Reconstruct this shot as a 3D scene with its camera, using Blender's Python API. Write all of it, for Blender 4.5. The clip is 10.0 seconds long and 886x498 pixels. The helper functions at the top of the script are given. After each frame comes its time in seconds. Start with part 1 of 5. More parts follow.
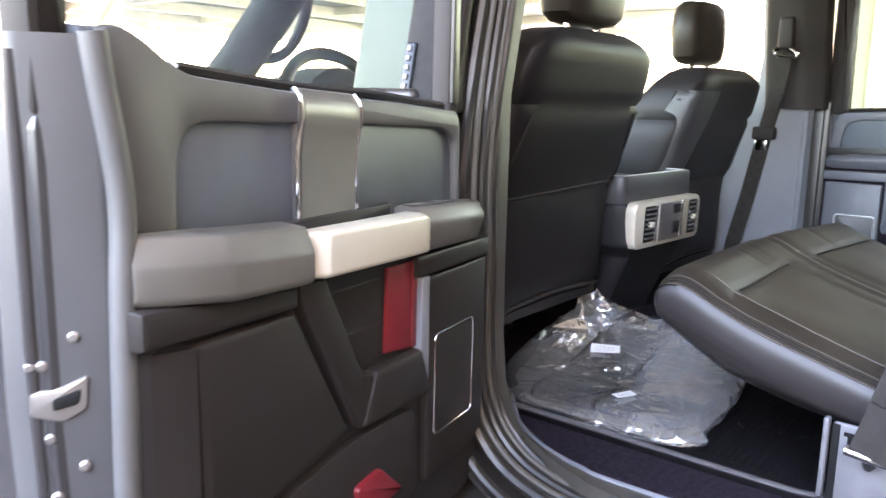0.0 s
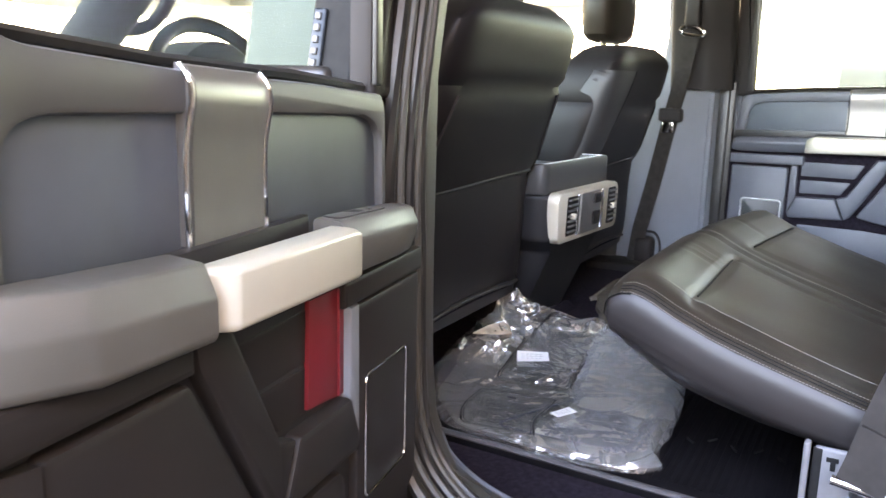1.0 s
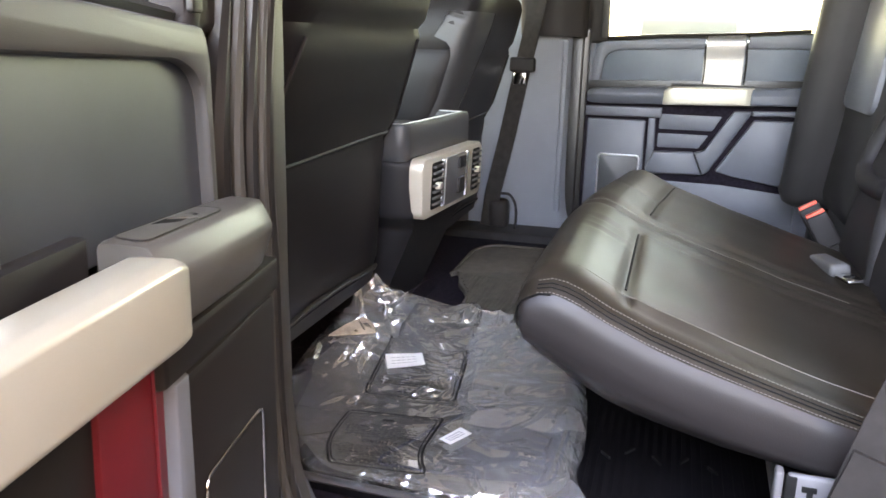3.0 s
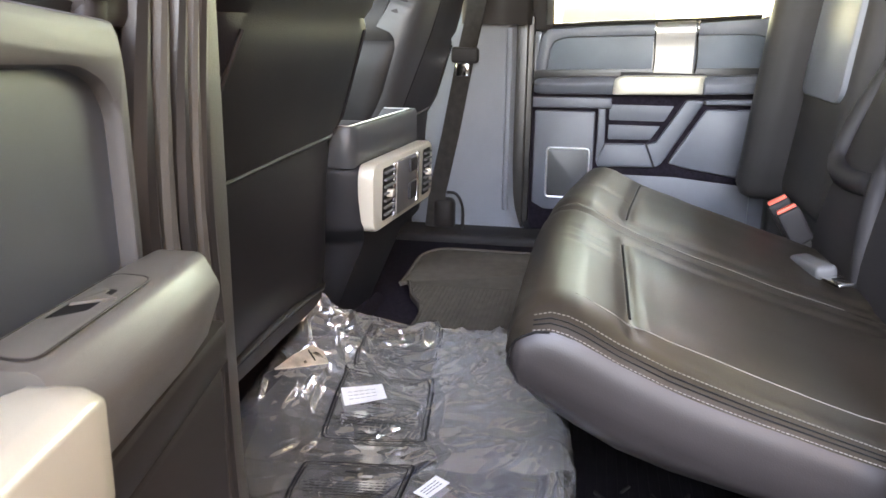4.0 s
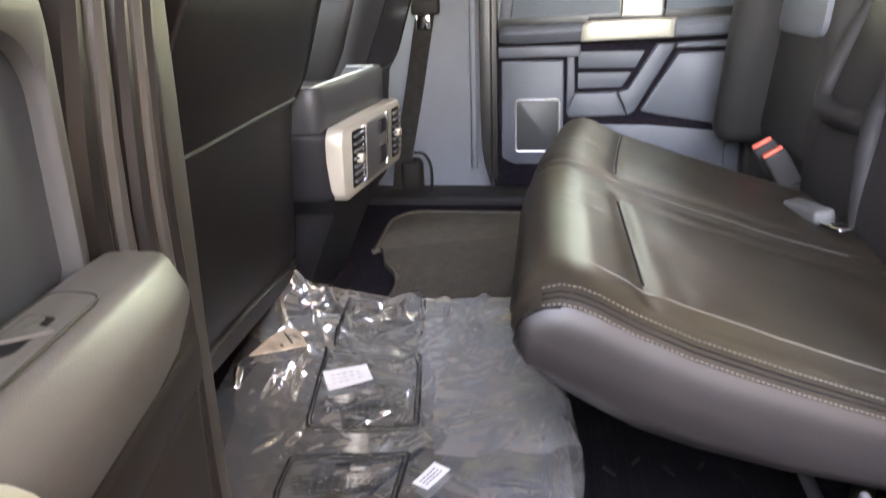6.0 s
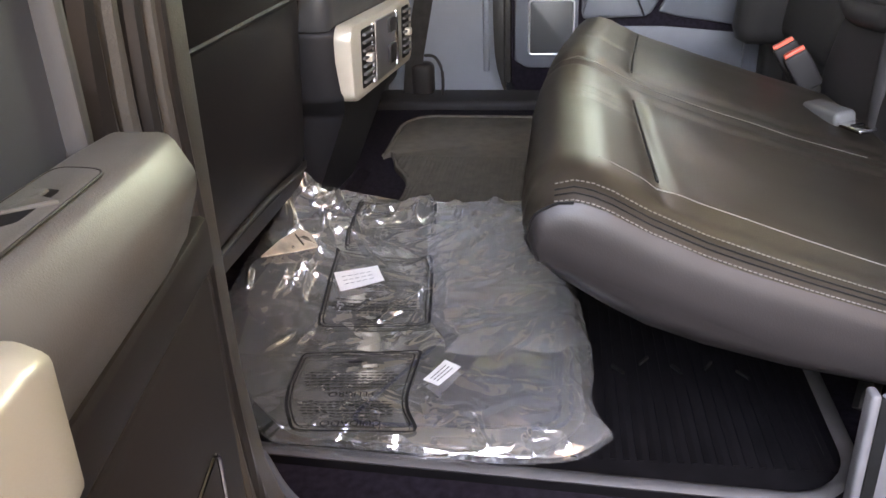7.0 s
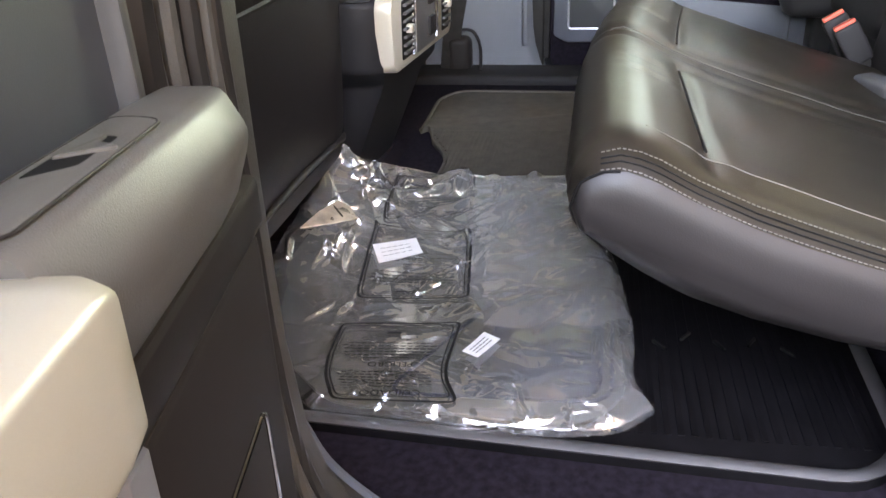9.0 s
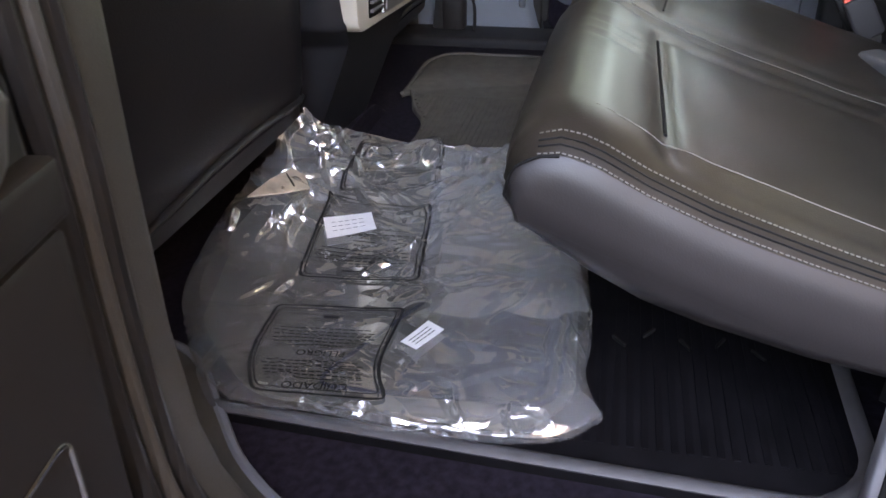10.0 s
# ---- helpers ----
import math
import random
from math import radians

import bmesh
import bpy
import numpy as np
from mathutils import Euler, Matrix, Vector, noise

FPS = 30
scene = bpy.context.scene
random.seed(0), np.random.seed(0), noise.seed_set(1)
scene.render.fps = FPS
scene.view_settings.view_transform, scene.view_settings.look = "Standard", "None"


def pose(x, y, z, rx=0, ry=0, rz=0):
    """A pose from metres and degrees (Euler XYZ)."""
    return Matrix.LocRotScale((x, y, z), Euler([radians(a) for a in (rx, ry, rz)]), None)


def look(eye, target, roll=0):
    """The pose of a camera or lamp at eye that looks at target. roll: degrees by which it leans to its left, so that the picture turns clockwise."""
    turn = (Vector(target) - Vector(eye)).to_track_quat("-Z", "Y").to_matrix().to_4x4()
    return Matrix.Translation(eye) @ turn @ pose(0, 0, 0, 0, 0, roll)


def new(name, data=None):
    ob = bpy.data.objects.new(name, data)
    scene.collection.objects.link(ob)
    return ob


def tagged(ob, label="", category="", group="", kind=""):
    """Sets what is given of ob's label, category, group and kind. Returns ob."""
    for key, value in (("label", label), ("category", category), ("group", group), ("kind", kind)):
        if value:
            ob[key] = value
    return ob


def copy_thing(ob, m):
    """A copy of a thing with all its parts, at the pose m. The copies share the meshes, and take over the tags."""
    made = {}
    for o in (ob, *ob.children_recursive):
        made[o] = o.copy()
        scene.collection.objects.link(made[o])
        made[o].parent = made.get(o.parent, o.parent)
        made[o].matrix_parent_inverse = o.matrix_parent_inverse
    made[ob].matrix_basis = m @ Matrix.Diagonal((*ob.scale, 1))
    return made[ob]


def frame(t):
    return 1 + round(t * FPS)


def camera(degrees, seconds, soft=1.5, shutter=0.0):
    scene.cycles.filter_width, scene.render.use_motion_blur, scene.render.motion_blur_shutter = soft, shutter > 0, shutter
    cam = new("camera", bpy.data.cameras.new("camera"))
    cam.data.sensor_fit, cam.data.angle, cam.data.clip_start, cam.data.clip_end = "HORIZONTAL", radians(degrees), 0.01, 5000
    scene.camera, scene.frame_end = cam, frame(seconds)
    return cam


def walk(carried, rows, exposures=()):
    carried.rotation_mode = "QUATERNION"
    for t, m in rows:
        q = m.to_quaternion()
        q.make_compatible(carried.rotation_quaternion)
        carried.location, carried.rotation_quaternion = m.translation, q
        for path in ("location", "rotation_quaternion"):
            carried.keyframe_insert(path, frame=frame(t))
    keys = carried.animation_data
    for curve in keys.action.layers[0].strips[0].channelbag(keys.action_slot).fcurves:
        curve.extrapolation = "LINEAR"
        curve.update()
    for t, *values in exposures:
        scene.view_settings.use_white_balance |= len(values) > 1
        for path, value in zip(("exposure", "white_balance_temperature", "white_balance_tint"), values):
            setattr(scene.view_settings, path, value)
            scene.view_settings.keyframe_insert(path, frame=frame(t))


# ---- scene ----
cam = camera(57.0, 10.0, shutter=0.5)
PATH = [
    (0, (-1.858, -0.768, 1.353), (-0.291, 0.42, 0.989), 1.3),
    (0.5, (-1.786, -0.681, 1.356), (-0.133, 0.38, 0.977), 1.7),
    (1, (-1.72, -0.597, 1.353), (0.003, 0.335, 0.947), 1.5),
    (1.5, (-1.65, -0.54, 1.343), (0.126, 0.277, 0.921), 1.2),
    (2, (-1.599, -0.519, 1.332), (0.21, 0.22, 0.905), 0.4),
    (2.5, (-1.544, -0.477, 1.332), (0.295, 0.156, 0.862), 0.9),
    (4, (-1.342, -0.342, 1.334), (0.557, 0.003, 0.811), 0.8),
    (4.5, (-1.311, -0.33, 1.332), (0.592, -0.034, 0.792), -0.6),
    (5, (-1.286, -0.31, 1.335), (0.618, -0.065, 0.774), -1.2),
    (5.5, (-1.275, -0.306, 1.334), (0.63, -0.07, 0.773), -1.5),
    (6, (-1.266, -0.302, 1.323), (0.619, -0.054, 0.701), -1.7),
    (6.2, (-1.263, -0.301, 1.317), (0.593, -0.066, 0.611), -1.9),
    (7.3, (-1.264, -0.301, 1.309), (0.528, -0.014, 0.466), -2.1),
    (7.5, (-1.264, -0.301, 1.309), (0.519, 0.002, 0.454), -2.2),
    (8, (-1.262, -0.302, 1.306), (0.517, 0.032, 0.456), -2.5),
    (8.5, (-1.264, -0.296, 1.302), (0.514, 0.052, 0.455), -2.9),
    (9, (-1.264, -0.292, 1.299), (0.505, 0.054, 0.433), -2.4),
    (9.5, (-1.241, -0.331, 1.281), (0.515, 0.034, 0.397), -1.6),
    (10, (-1.176, -0.345, 1.282), (0.545, 0.025, 0.332), -0.7),
]
walk(cam, [(t, look(eye, target, roll)) for t, eye, target, roll in PATH], exposures=[(0, 6.27, 8300, 20), (2.5, 6.15, 9200, 22), (4.5, 6.49, 9700, 23), (6.0, 6.37, 10000, 24), (7.5, 6.12, 10300, 23), (9, 6.28, 9700, 21), (9.5, 6.10, 9000, 23), (10, 5.85, 8700, 23)])

# ---------------------------------------------------------------- light
world = bpy.data.worlds.new("sky")
scene.world = world
world.use_nodes = True
wn = world.node_tree
wn.nodes.clear()
sky = wn.nodes.new("ShaderNodeTexSky")
sky.sky_type, sky.sun_disc = "NISHITA", False
sky.sun_elevation, sky.sun_rotation = radians(52), radians(40)
sky.air_density, sky.dust_density = 1.0, 3.0
wbg = wn.nodes.new("ShaderNodeBackground")
wbg.inputs["Strength"].default_value = 0.15
wout = wn.nodes.new("ShaderNodeOutputWorld")
wn.links.new(sky.outputs[0], wbg.inputs[0])
wn.links.new(wbg.outputs[0], wout.inputs[0])
sun = new("sun", bpy.data.lights.new("sun", "SUN"))
sun.data.energy, sun.data.angle, sun.data.color = 4.0, radians(0.5), (1.0, 0.95, 0.88)
sun.matrix_world = look((0, 0, 0), (-math.sin(radians(40)) * math.cos(radians(52)), -math.cos(radians(40)) * math.cos(radians(52)), -math.sin(radians(52))))


# ---------------------------------------------------------------- materials
def material(name, color, rough=0.5, metal=0.0, grain=0.0, grain_scale=400.0, mottle=0.0, mottle_scale=6.0, spec=0.5, coat=0.0, rough_var=0.0):
    m = bpy.data.materials.new(name)
    m.use_nodes = True
    nt = m.node_tree
    b = nt.nodes["Principled BSDF"]
    b.inputs["Base Color"].default_value = (*color, 1)
    b.inputs["Roughness"].default_value = rough
    b.inputs["Metallic"].default_value = metal
    b.inputs["Specular IOR Level"].default_value = spec
    b.inputs["Coat Weight"].default_value = coat
    tc = nt.nodes.new("ShaderNodeTexCoord")
    if mottle:
        n = nt.nodes.new("ShaderNodeTexNoise")
        n.inputs["Scale"].default_value, n.inputs["Detail"].default_value = mottle_scale, 6
        r = nt.nodes.new("ShaderNodeValToRGB")
        r.color_ramp.elements[0].position, r.color_ramp.elements[1].position = 0.3, 0.72
        r.color_ramp.elements[0].color = (*[c * (1 - mottle) for c in color], 1)
        r.color_ramp.elements[1].color = (*[min(1, c * (1 + mottle)) for c in color], 1)
        nt.links.new(tc.outputs["Object"], n.inputs["Vector"])
        nt.links.new(n.outputs[0], r.inputs[0])
        nt.links.new(r.outputs[0], b.inputs["Base Color"])
        if rough_var:
            mr = nt.nodes.new("ShaderNodeMapRange")
            mr.inputs["To Min"].default_value, mr.inputs["To Max"].default_value = rough - rough_var, rough + rough_var
            nt.links.new(n.outputs[0], mr.inputs["Value"])
            nt.links.new(mr.outputs[0], b.inputs["Roughness"])
    if grain:
        g = nt.nodes.new("ShaderNodeTexVoronoi" if grain_scale < 900 else "ShaderNodeTexNoise")
        g.inputs["Scale"].default_value = grain_scale
        bump = nt.nodes.new("ShaderNodeBump")
        bump.inputs["Strength"].default_value, bump.inputs["Distance"].default_value = grain, 0.0006
        nt.links.new(tc.outputs["Object"], g.inputs["Vector"])
        nt.links.new(g.outputs[0], bump.inputs["Height"])
        nt.links.new(bump.outputs[0], b.inputs["Normal"])
    return m


LEATHER = material("black_leather", (0.027, 0.0215, 0.016), 0.40, spec=0.22, grain=0.12, grain_scale=700, mottle=0.25, mottle_scale=9, rough_var=0.06)
SIDE_VINYL = material("dark_grey_side_vinyl", (0.021, 0.018, 0.0178), 0.42, spec=0.38, grain=0.1, grain_scale=700, mottle=0.15, mottle_scale=9, rough_var=0.05)
VINYL = material("black_vinyl", (0.015, 0.0135, 0.0140), 0.46, spec=0.25, grain=0.25, grain_scale=600, mottle=0.2, mottle_scale=8, rough_var=0.05)
PLASTIC = material("grained_grey_plastic", (0.082, 0.081, 0.079), 0.5, grain=0.12, grain_scale=1500, mottle=0.12, mottle_scale=7, rough_var=0.06)
PLASTIC_DARK = material("grained_black_plastic", (0.028, 0.026, 0.026), 0.5, spec=0.12, grain=0.15, grain_scale=1500, mottle=0.15, mottle_scale=7, rough_var=0.06)
ARMREST = material("dark_grey_armrest_vinyl", (0.098, 0.092, 0.080), 0.40, grain=0.25, grain_scale=1500, mottle=0.15, mottle_scale=8, rough_var=0.05)
CONSOLE = material("black_console_plastic", (0.012, 0.012, 0.0135), 0.45, spec=0.2, grain=0.3, grain_scale=700, mottle=0.15, mottle_scale=7, rough_var=0.06)
PLASTIC_LID = material("mid_grey_bin_plastic", (0.048, 0.049, 0.050), 0.45, grain=0.12, grain_scale=1500, mottle=0.12, mottle_scale=7, rough_var=0.05)
PACKED = material("packed_rubber", (0.095, 0.092, 0.077), 0.6, grain=0.5, grain_scale=1200, mottle=0.3, mottle_scale=20)
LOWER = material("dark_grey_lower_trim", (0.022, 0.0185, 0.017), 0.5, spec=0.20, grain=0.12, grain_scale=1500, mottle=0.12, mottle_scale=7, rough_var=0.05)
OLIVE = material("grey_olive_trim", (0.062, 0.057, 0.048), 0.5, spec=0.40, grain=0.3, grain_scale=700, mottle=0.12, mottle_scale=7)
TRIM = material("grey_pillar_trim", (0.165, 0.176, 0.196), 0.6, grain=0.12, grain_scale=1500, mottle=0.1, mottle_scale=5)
INSERT = material("blue_grey_door_vinyl", (0.088, 0.104, 0.122), 0.48, grain=0.12, grain_scale=1500, mottle=0.2, mottle_scale=8)
STRIP = material("satin_grey_strip", (0.30, 0.286, 0.27), 0.36, metal=0.75, mottle=0.08, mottle_scale=10)
SATIN = material("champagne_satin_trim", (0.56, 0.52, 0.42), 0.36, metal=0.25, grain=0.1, grain_scale=900, mottle=0.05, mottle_scale=12)
# Paler than the chrome, so that thin edges look as if they catch light.
GLINT_METAL = material("bright_glint_metal", (0.86, 0.86, 0.85), 0.28, metal=0.7, mottle=0.05, mottle_scale=30)
CHROME = material("chrome", (0.8, 0.8, 0.8), 0.1, metal=1.0, mottle=0.05, mottle_scale=30)
PAINT = material("dark_grey_metallic_paint", (0.030, 0.030, 0.033), 0.28, spec=0.30, grain=0.03, grain_scale=2500, mottle=0.1, mottle_scale=4)
RUBBER = material("black_rubber", (0.022, 0.020, 0.018), 0.36, grain=0.2, grain_scale=1200, mottle=0.3, mottle_scale=14)
CARPET = material("black_carpet", (0.014, 0.011, 0.016), 0.95, grain=1.0, grain_scale=1600, mottle=0.45, mottle_scale=120, spec=0.1)
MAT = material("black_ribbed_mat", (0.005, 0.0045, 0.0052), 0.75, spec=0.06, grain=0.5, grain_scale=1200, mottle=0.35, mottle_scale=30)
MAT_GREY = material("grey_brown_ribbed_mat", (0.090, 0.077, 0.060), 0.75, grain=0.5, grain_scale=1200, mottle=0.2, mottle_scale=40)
BLUE_MAT = material("blue_black_mat", (0.018, 0.026, 0.052), 0.5, grain=0.4, grain_scale=1200, mottle=0.3, mottle_scale=30)
BEAD = material("grey_mat_edge", (0.078, 0.075, 0.076), 0.5, grain=0.3, grain_scale=1100, mottle=0.15, mottle_scale=30)
RED = material("red_plastic", (0.17, 0.012, 0.018), 0.4, mottle=0.15, mottle_scale=12)
BUCKLE_RED = material("red_button", (0.75, 0.10, 0.06), 0.4, mottle=0.08, mottle_scale=30)
PAPER = material("white_paper", (0.80, 0.79, 0.76), 0.6, mottle=0.06, mottle_scale=60)
TAPE = material("cream_tape", (0.50, 0.42, 0.31), 0.3, grain=0.1, grain_scale=300, mottle=0.35, mottle_scale=45)
INK = material("black_ink", (0.010, 0.010, 0.010), 0.6, spec=0.1, mottle=0.2, mottle_scale=60)
THREAD = material("grey_thread", (0.12, 0.112, 0.095), 0.7, mottle=0.2, mottle_scale=300)
WEB = material("grey_seat_belt_webbing", (0.032, 0.029, 0.027), 0.75, spec=0.08, grain=0.8, grain_scale=1500, mottle=0.15, mottle_scale=60)
PALE_METAL = material("pale_grey_bracket_paint", (0.13, 0.128, 0.134), 0.5, mottle=0.2, mottle_scale=18, grain=0.1, grain_scale=900)
PAINT_GLOSS = material("clear_coated_grey_paint", (0.032, 0.032, 0.034), 0.25, coat=0.8, mottle=0.1, mottle_scale=4)
# Far door trim, with the light that falls on it mixed into the colour.
FAR_TRIM = material("lit_grey_violet_plastic", (0.098, 0.104, 0.120), 0.48, grain=0.12, grain_scale=1500, mottle=0.15, mottle_scale=8)
BRACKET = material("grey_bracket", (0.024, 0.023, 0.025), 0.5, grain=0.2, grain_scale=900, mottle=0.12, mottle_scale=20)
HEADLINER = material("tan_headliner", (0.42, 0.35, 0.26), 0.9, grain=0.5, grain_scale=1800, mottle=0.08, mottle_scale=20)
ASPHALT = material("pale_paving", (0.14, 0.133, 0.125), 0.9, grain=0.6, grain_scale=1000, mottle=0.25, mottle_scale=0.8)
ROAD = material("dark_asphalt", (0.05, 0.045, 0.042), 0.9, grain=0.7, grain_scale=1000, mottle=0.25, mottle_scale=1.2)
WALL = material("grey_brown_wall_paint", (0.07, 0.058, 0.048), 0.8, grain=0.5, grain_scale=1000, mottle=0.2, mottle_scale=1.5)
STEEL_W = material("white_painted_steel", (0.62, 0.58, 0.50), 0.5, mottle=0.1, mottle_scale=3)
CANOPY = material("pale_steel_deck", (0.16, 0.165, 0.16), 0.6, mottle=0.12, mottle_scale=1.5)
CREAM = material("cream_column_paint", (0.75, 0.68, 0.50), 0.6, mottle=0.1, mottle_scale=2)
CAR_GREY = material("grey_car_paint", (0.06, 0.063, 0.066), 0.3, metal=0.2, coat=0.8, mottle=0.1, mottle_scale=2)
CAR_GLASS = material("dark_car_window", (0.02, 0.025, 0.03), 0.15, spec=0.15, mottle=0.1, mottle_scale=2)


def glass(name, tint, haze=0.0, rough=0.0, base=0.06, crumple=0.0, edge=0.9):
    m = bpy.data.materials.new(name)
    m.use_nodes = True
    nt = m.node_tree
    nt.nodes.clear()
    out = nt.nodes.new("ShaderNodeOutputMaterial")
    tr = nt.nodes.new("ShaderNodeBsdfTransparent")
    tr.inputs[0].default_value = (*tint, 1)
    gl = nt.nodes.new("ShaderNodeBsdfGlossy")
    gl.inputs["Roughness"].default_value = rough
    lw = nt.nodes.new("ShaderNodeLayerWeight")
    lw.inputs[0].default_value = 0.5
    pw = nt.nodes.new("ShaderNodeMath")
    pw.operation = "POWER"
    pw.inputs[1].default_value = 5.0
    fr = nt.nodes.new("ShaderNodeMath")
    fr.operation = "MULTIPLY_ADD"
    fr.inputs[1].default_value, fr.inputs[2].default_value = edge, base
    nt.links.new(lw.outputs["Facing"], pw.inputs[0])
    nt.links.new(pw.outputs[0], fr.inputs[0])
    if crumple:
        tcc = nt.nodes.new("ShaderNodeTexCoord")
        wv = nt.nodes.new("ShaderNodeTexNoise")
        wv.inputs["Scale"].default_value, wv.inputs["Detail"].default_value = 7.0, 3
        va = nt.nodes.new("ShaderNodeVectorMath")
        va.operation = "MULTIPLY_ADD"
        va.inputs[1].default_value = (0.11, 0.11, 0.11)
        nt.links.new(tcc.outputs["Object"], wv.inputs["Vector"])
        nt.links.new(wv.outputs["Color"], va.inputs[0])
        nt.links.new(tcc.outputs["Object"], va.inputs[2])
        heights = []
        for sc, wd, k, lo, turn, long in ((9.0, 0.10, 1.0, 0.44, 30, 0.22), (24.0, 0.12, 0.45, 0.48, -20, 0.45)):
            vo = nt.nodes.new("ShaderNodeTexVoronoi")
            vo.feature = "DISTANCE_TO_EDGE"
            vo.inputs["Scale"].default_value = sc
            fold = nt.nodes.new("ShaderNodeMapRange")
            fold.inputs["From Min"].default_value, fold.inputs["From Max"].default_value = 0.0, wd
            fold.inputs["To Min"].default_value, fold.inputs["To Max"].default_value = k, 0.0
            spots = nt.nodes.new("ShaderNodeTexNoise")
            spots.inputs["Scale"].default_value, spots.inputs["Detail"].default_value = sc * 0.9, 1
            gate = nt.nodes.new("ShaderNodeMapRange")
            gate.inputs["From Min"].default_value, gate.inputs["From Max"].default_value = lo, lo + 0.12
            mu = nt.nodes.new("ShaderNodeMath")
            mu.operation = "MULTIPLY"
            mp = nt.nodes.new("ShaderNodeMapping")
            mp.inputs["Rotation"].default_value = (0, 0, radians(turn))
            mp.inputs["Scale"].default_value = (1.0, long, 1.0)
            nt.links.new(va.outputs[0], mp.inputs["Vector"])
            nt.links.new(mp.outputs[0], vo.inputs["Vector"])
            nt.links.new(tcc.outputs["Object"], spots.inputs["Vector"])
            nt.links.new(vo.outputs["Distance"], fold.inputs["Value"])
            nt.links.new(spots.outputs[0], gate.inputs["Value"])
            nt.links.new(fold.outputs[0], mu.inputs[0])
            nt.links.new(gate.outputs[0], mu.inputs[1])
            heights.append(mu)
        ad = nt.nodes.new("ShaderNodeMath")
        nt.links.new(heights[0].outputs[0], ad.inputs[0])
        nt.links.new(heights[1].outputs[0], ad.inputs[1])
        bp = nt.nodes.new("ShaderNodeBump")
        bp.inputs["Strength"].default_value, bp.inputs["Distance"].default_value = crumple, 0.008
        nt.links.new(ad.outputs[0], bp.inputs["Height"])
        nt.links.new(bp.outputs[0], gl.inputs["Normal"])
    mix = nt.nodes.new("ShaderNodeMixShader")
    nt.links.new(fr.outputs[0], mix.inputs[0])
    nt.links.new(tr.outputs[0], mix.inputs[1])
    nt.links.new(gl.outputs[0], mix.inputs[2])
    last = mix
    if haze:
        df = nt.nodes.new("ShaderNodeBsdfDiffuse")
        df.inputs[0].default_value = (0.80, 0.80, 0.79, 1)
        if crumple:
            nt.links.new(bp.outputs[0], df.inputs["Normal"])
        mx = nt.nodes.new("ShaderNodeMixShader")
        n = nt.nodes.new("ShaderNodeTexNoise")
        n.inputs["Scale"].default_value, n.inputs["Detail"].default_value = 5, 2
        mr = nt.nodes.new("ShaderNodeMapRange")
        mr.inputs["From Min"].default_value, mr.inputs["From Max"].default_value = 0.35, 0.7
        mr.inputs["To Min"].default_value, mr.inputs["To Max"].default_value = haze * 0.65, haze * 1.35
        tc = nt.nodes.new("ShaderNodeTexCoord")
        nt.links.new(tc.outputs["Object"], n.inputs["Vector"])
        nt.links.new(n.outputs[0], mr.inputs["Value"])
        nt.links.new(mr.outputs[0], mx.inputs[0])
        nt.links.new(mix.outputs[0], mx.inputs[1])
        nt.links.new(df.outputs[0], mx.inputs[2])
        last = mx
    nt.links.new(last.outputs[0], out.inputs[0])
    return m


GLASS = glass("green_tinted_glass", (0.73, 0.82, 0.768), base=0.002, edge=0.3)
FILM = glass("clear_plastic_film", (0.93, 0.93, 0.915), haze=0.105, rough=0.09, base=0.45, crumple=0.6)
FILM_LOOSE = glass("loose_plastic_film", (0.93, 0.93, 0.925), haze=0.19, rough=0.10, base=0.42, crumple=0.3)
HEM = glass("gathered_plastic_film", (0.88, 0.89, 0.90), haze=0.05, rough=0.2, base=0.06, crumple=0.8)


# ---------------------------------------------------------------- mesh tools
def part(name, bm, mat, parent=None, label="", smooth=True, angle=40):
    bmesh.ops.remove_doubles(bm, verts=bm.verts, dist=1e-5)
    bmesh.ops.recalc_face_normals(bm, faces=bm.faces)
    me = bpy.data.meshes.new(name)
    if smooth:
        for f in bm.faces:
            f.smooth = True
        for e in bm.edges:
            if len(e.link_faces) == 2 and e.calc_face_angle(0) > radians(angle):
                e.smooth = False
    bm.to_mesh(me)
    bm.free()
    me.materials.append(mat)
    ob = new(name, me)
    if parent:
        ob.parent = parent
    if label:
        ob["label"] = label
    return ob


def thing(name, label, category, group="", kind=""):
    return tagged(new(name), label, category, group, kind)


def rounded(poly, r, seg=4):
    """The polygon with its corners rounded; r is one radius or one for each corner."""
    out, n = [], len(poly)
    for i in range(n):
        p, a, b = Vector(poly[i]), Vector(poly[i - 1]), Vector(poly[(i + 1) % n])
        rr = r[i] if isinstance(r, (list, tuple)) else r
        da, db = a - p, b - p
        k = min(rr, da.length * 0.49, db.length * 0.49)
        if k < 1e-5:
            out.append(tuple(p))
            continue
        s, e = p + da.normalized() * k, p + db.normalized() * k
        for j in range(seg + 1):
            t = j / seg
            q = s * (1 - t) ** 2 + p * 2 * t * (1 - t) + e * t * t
            out.append(tuple(q))
    return out


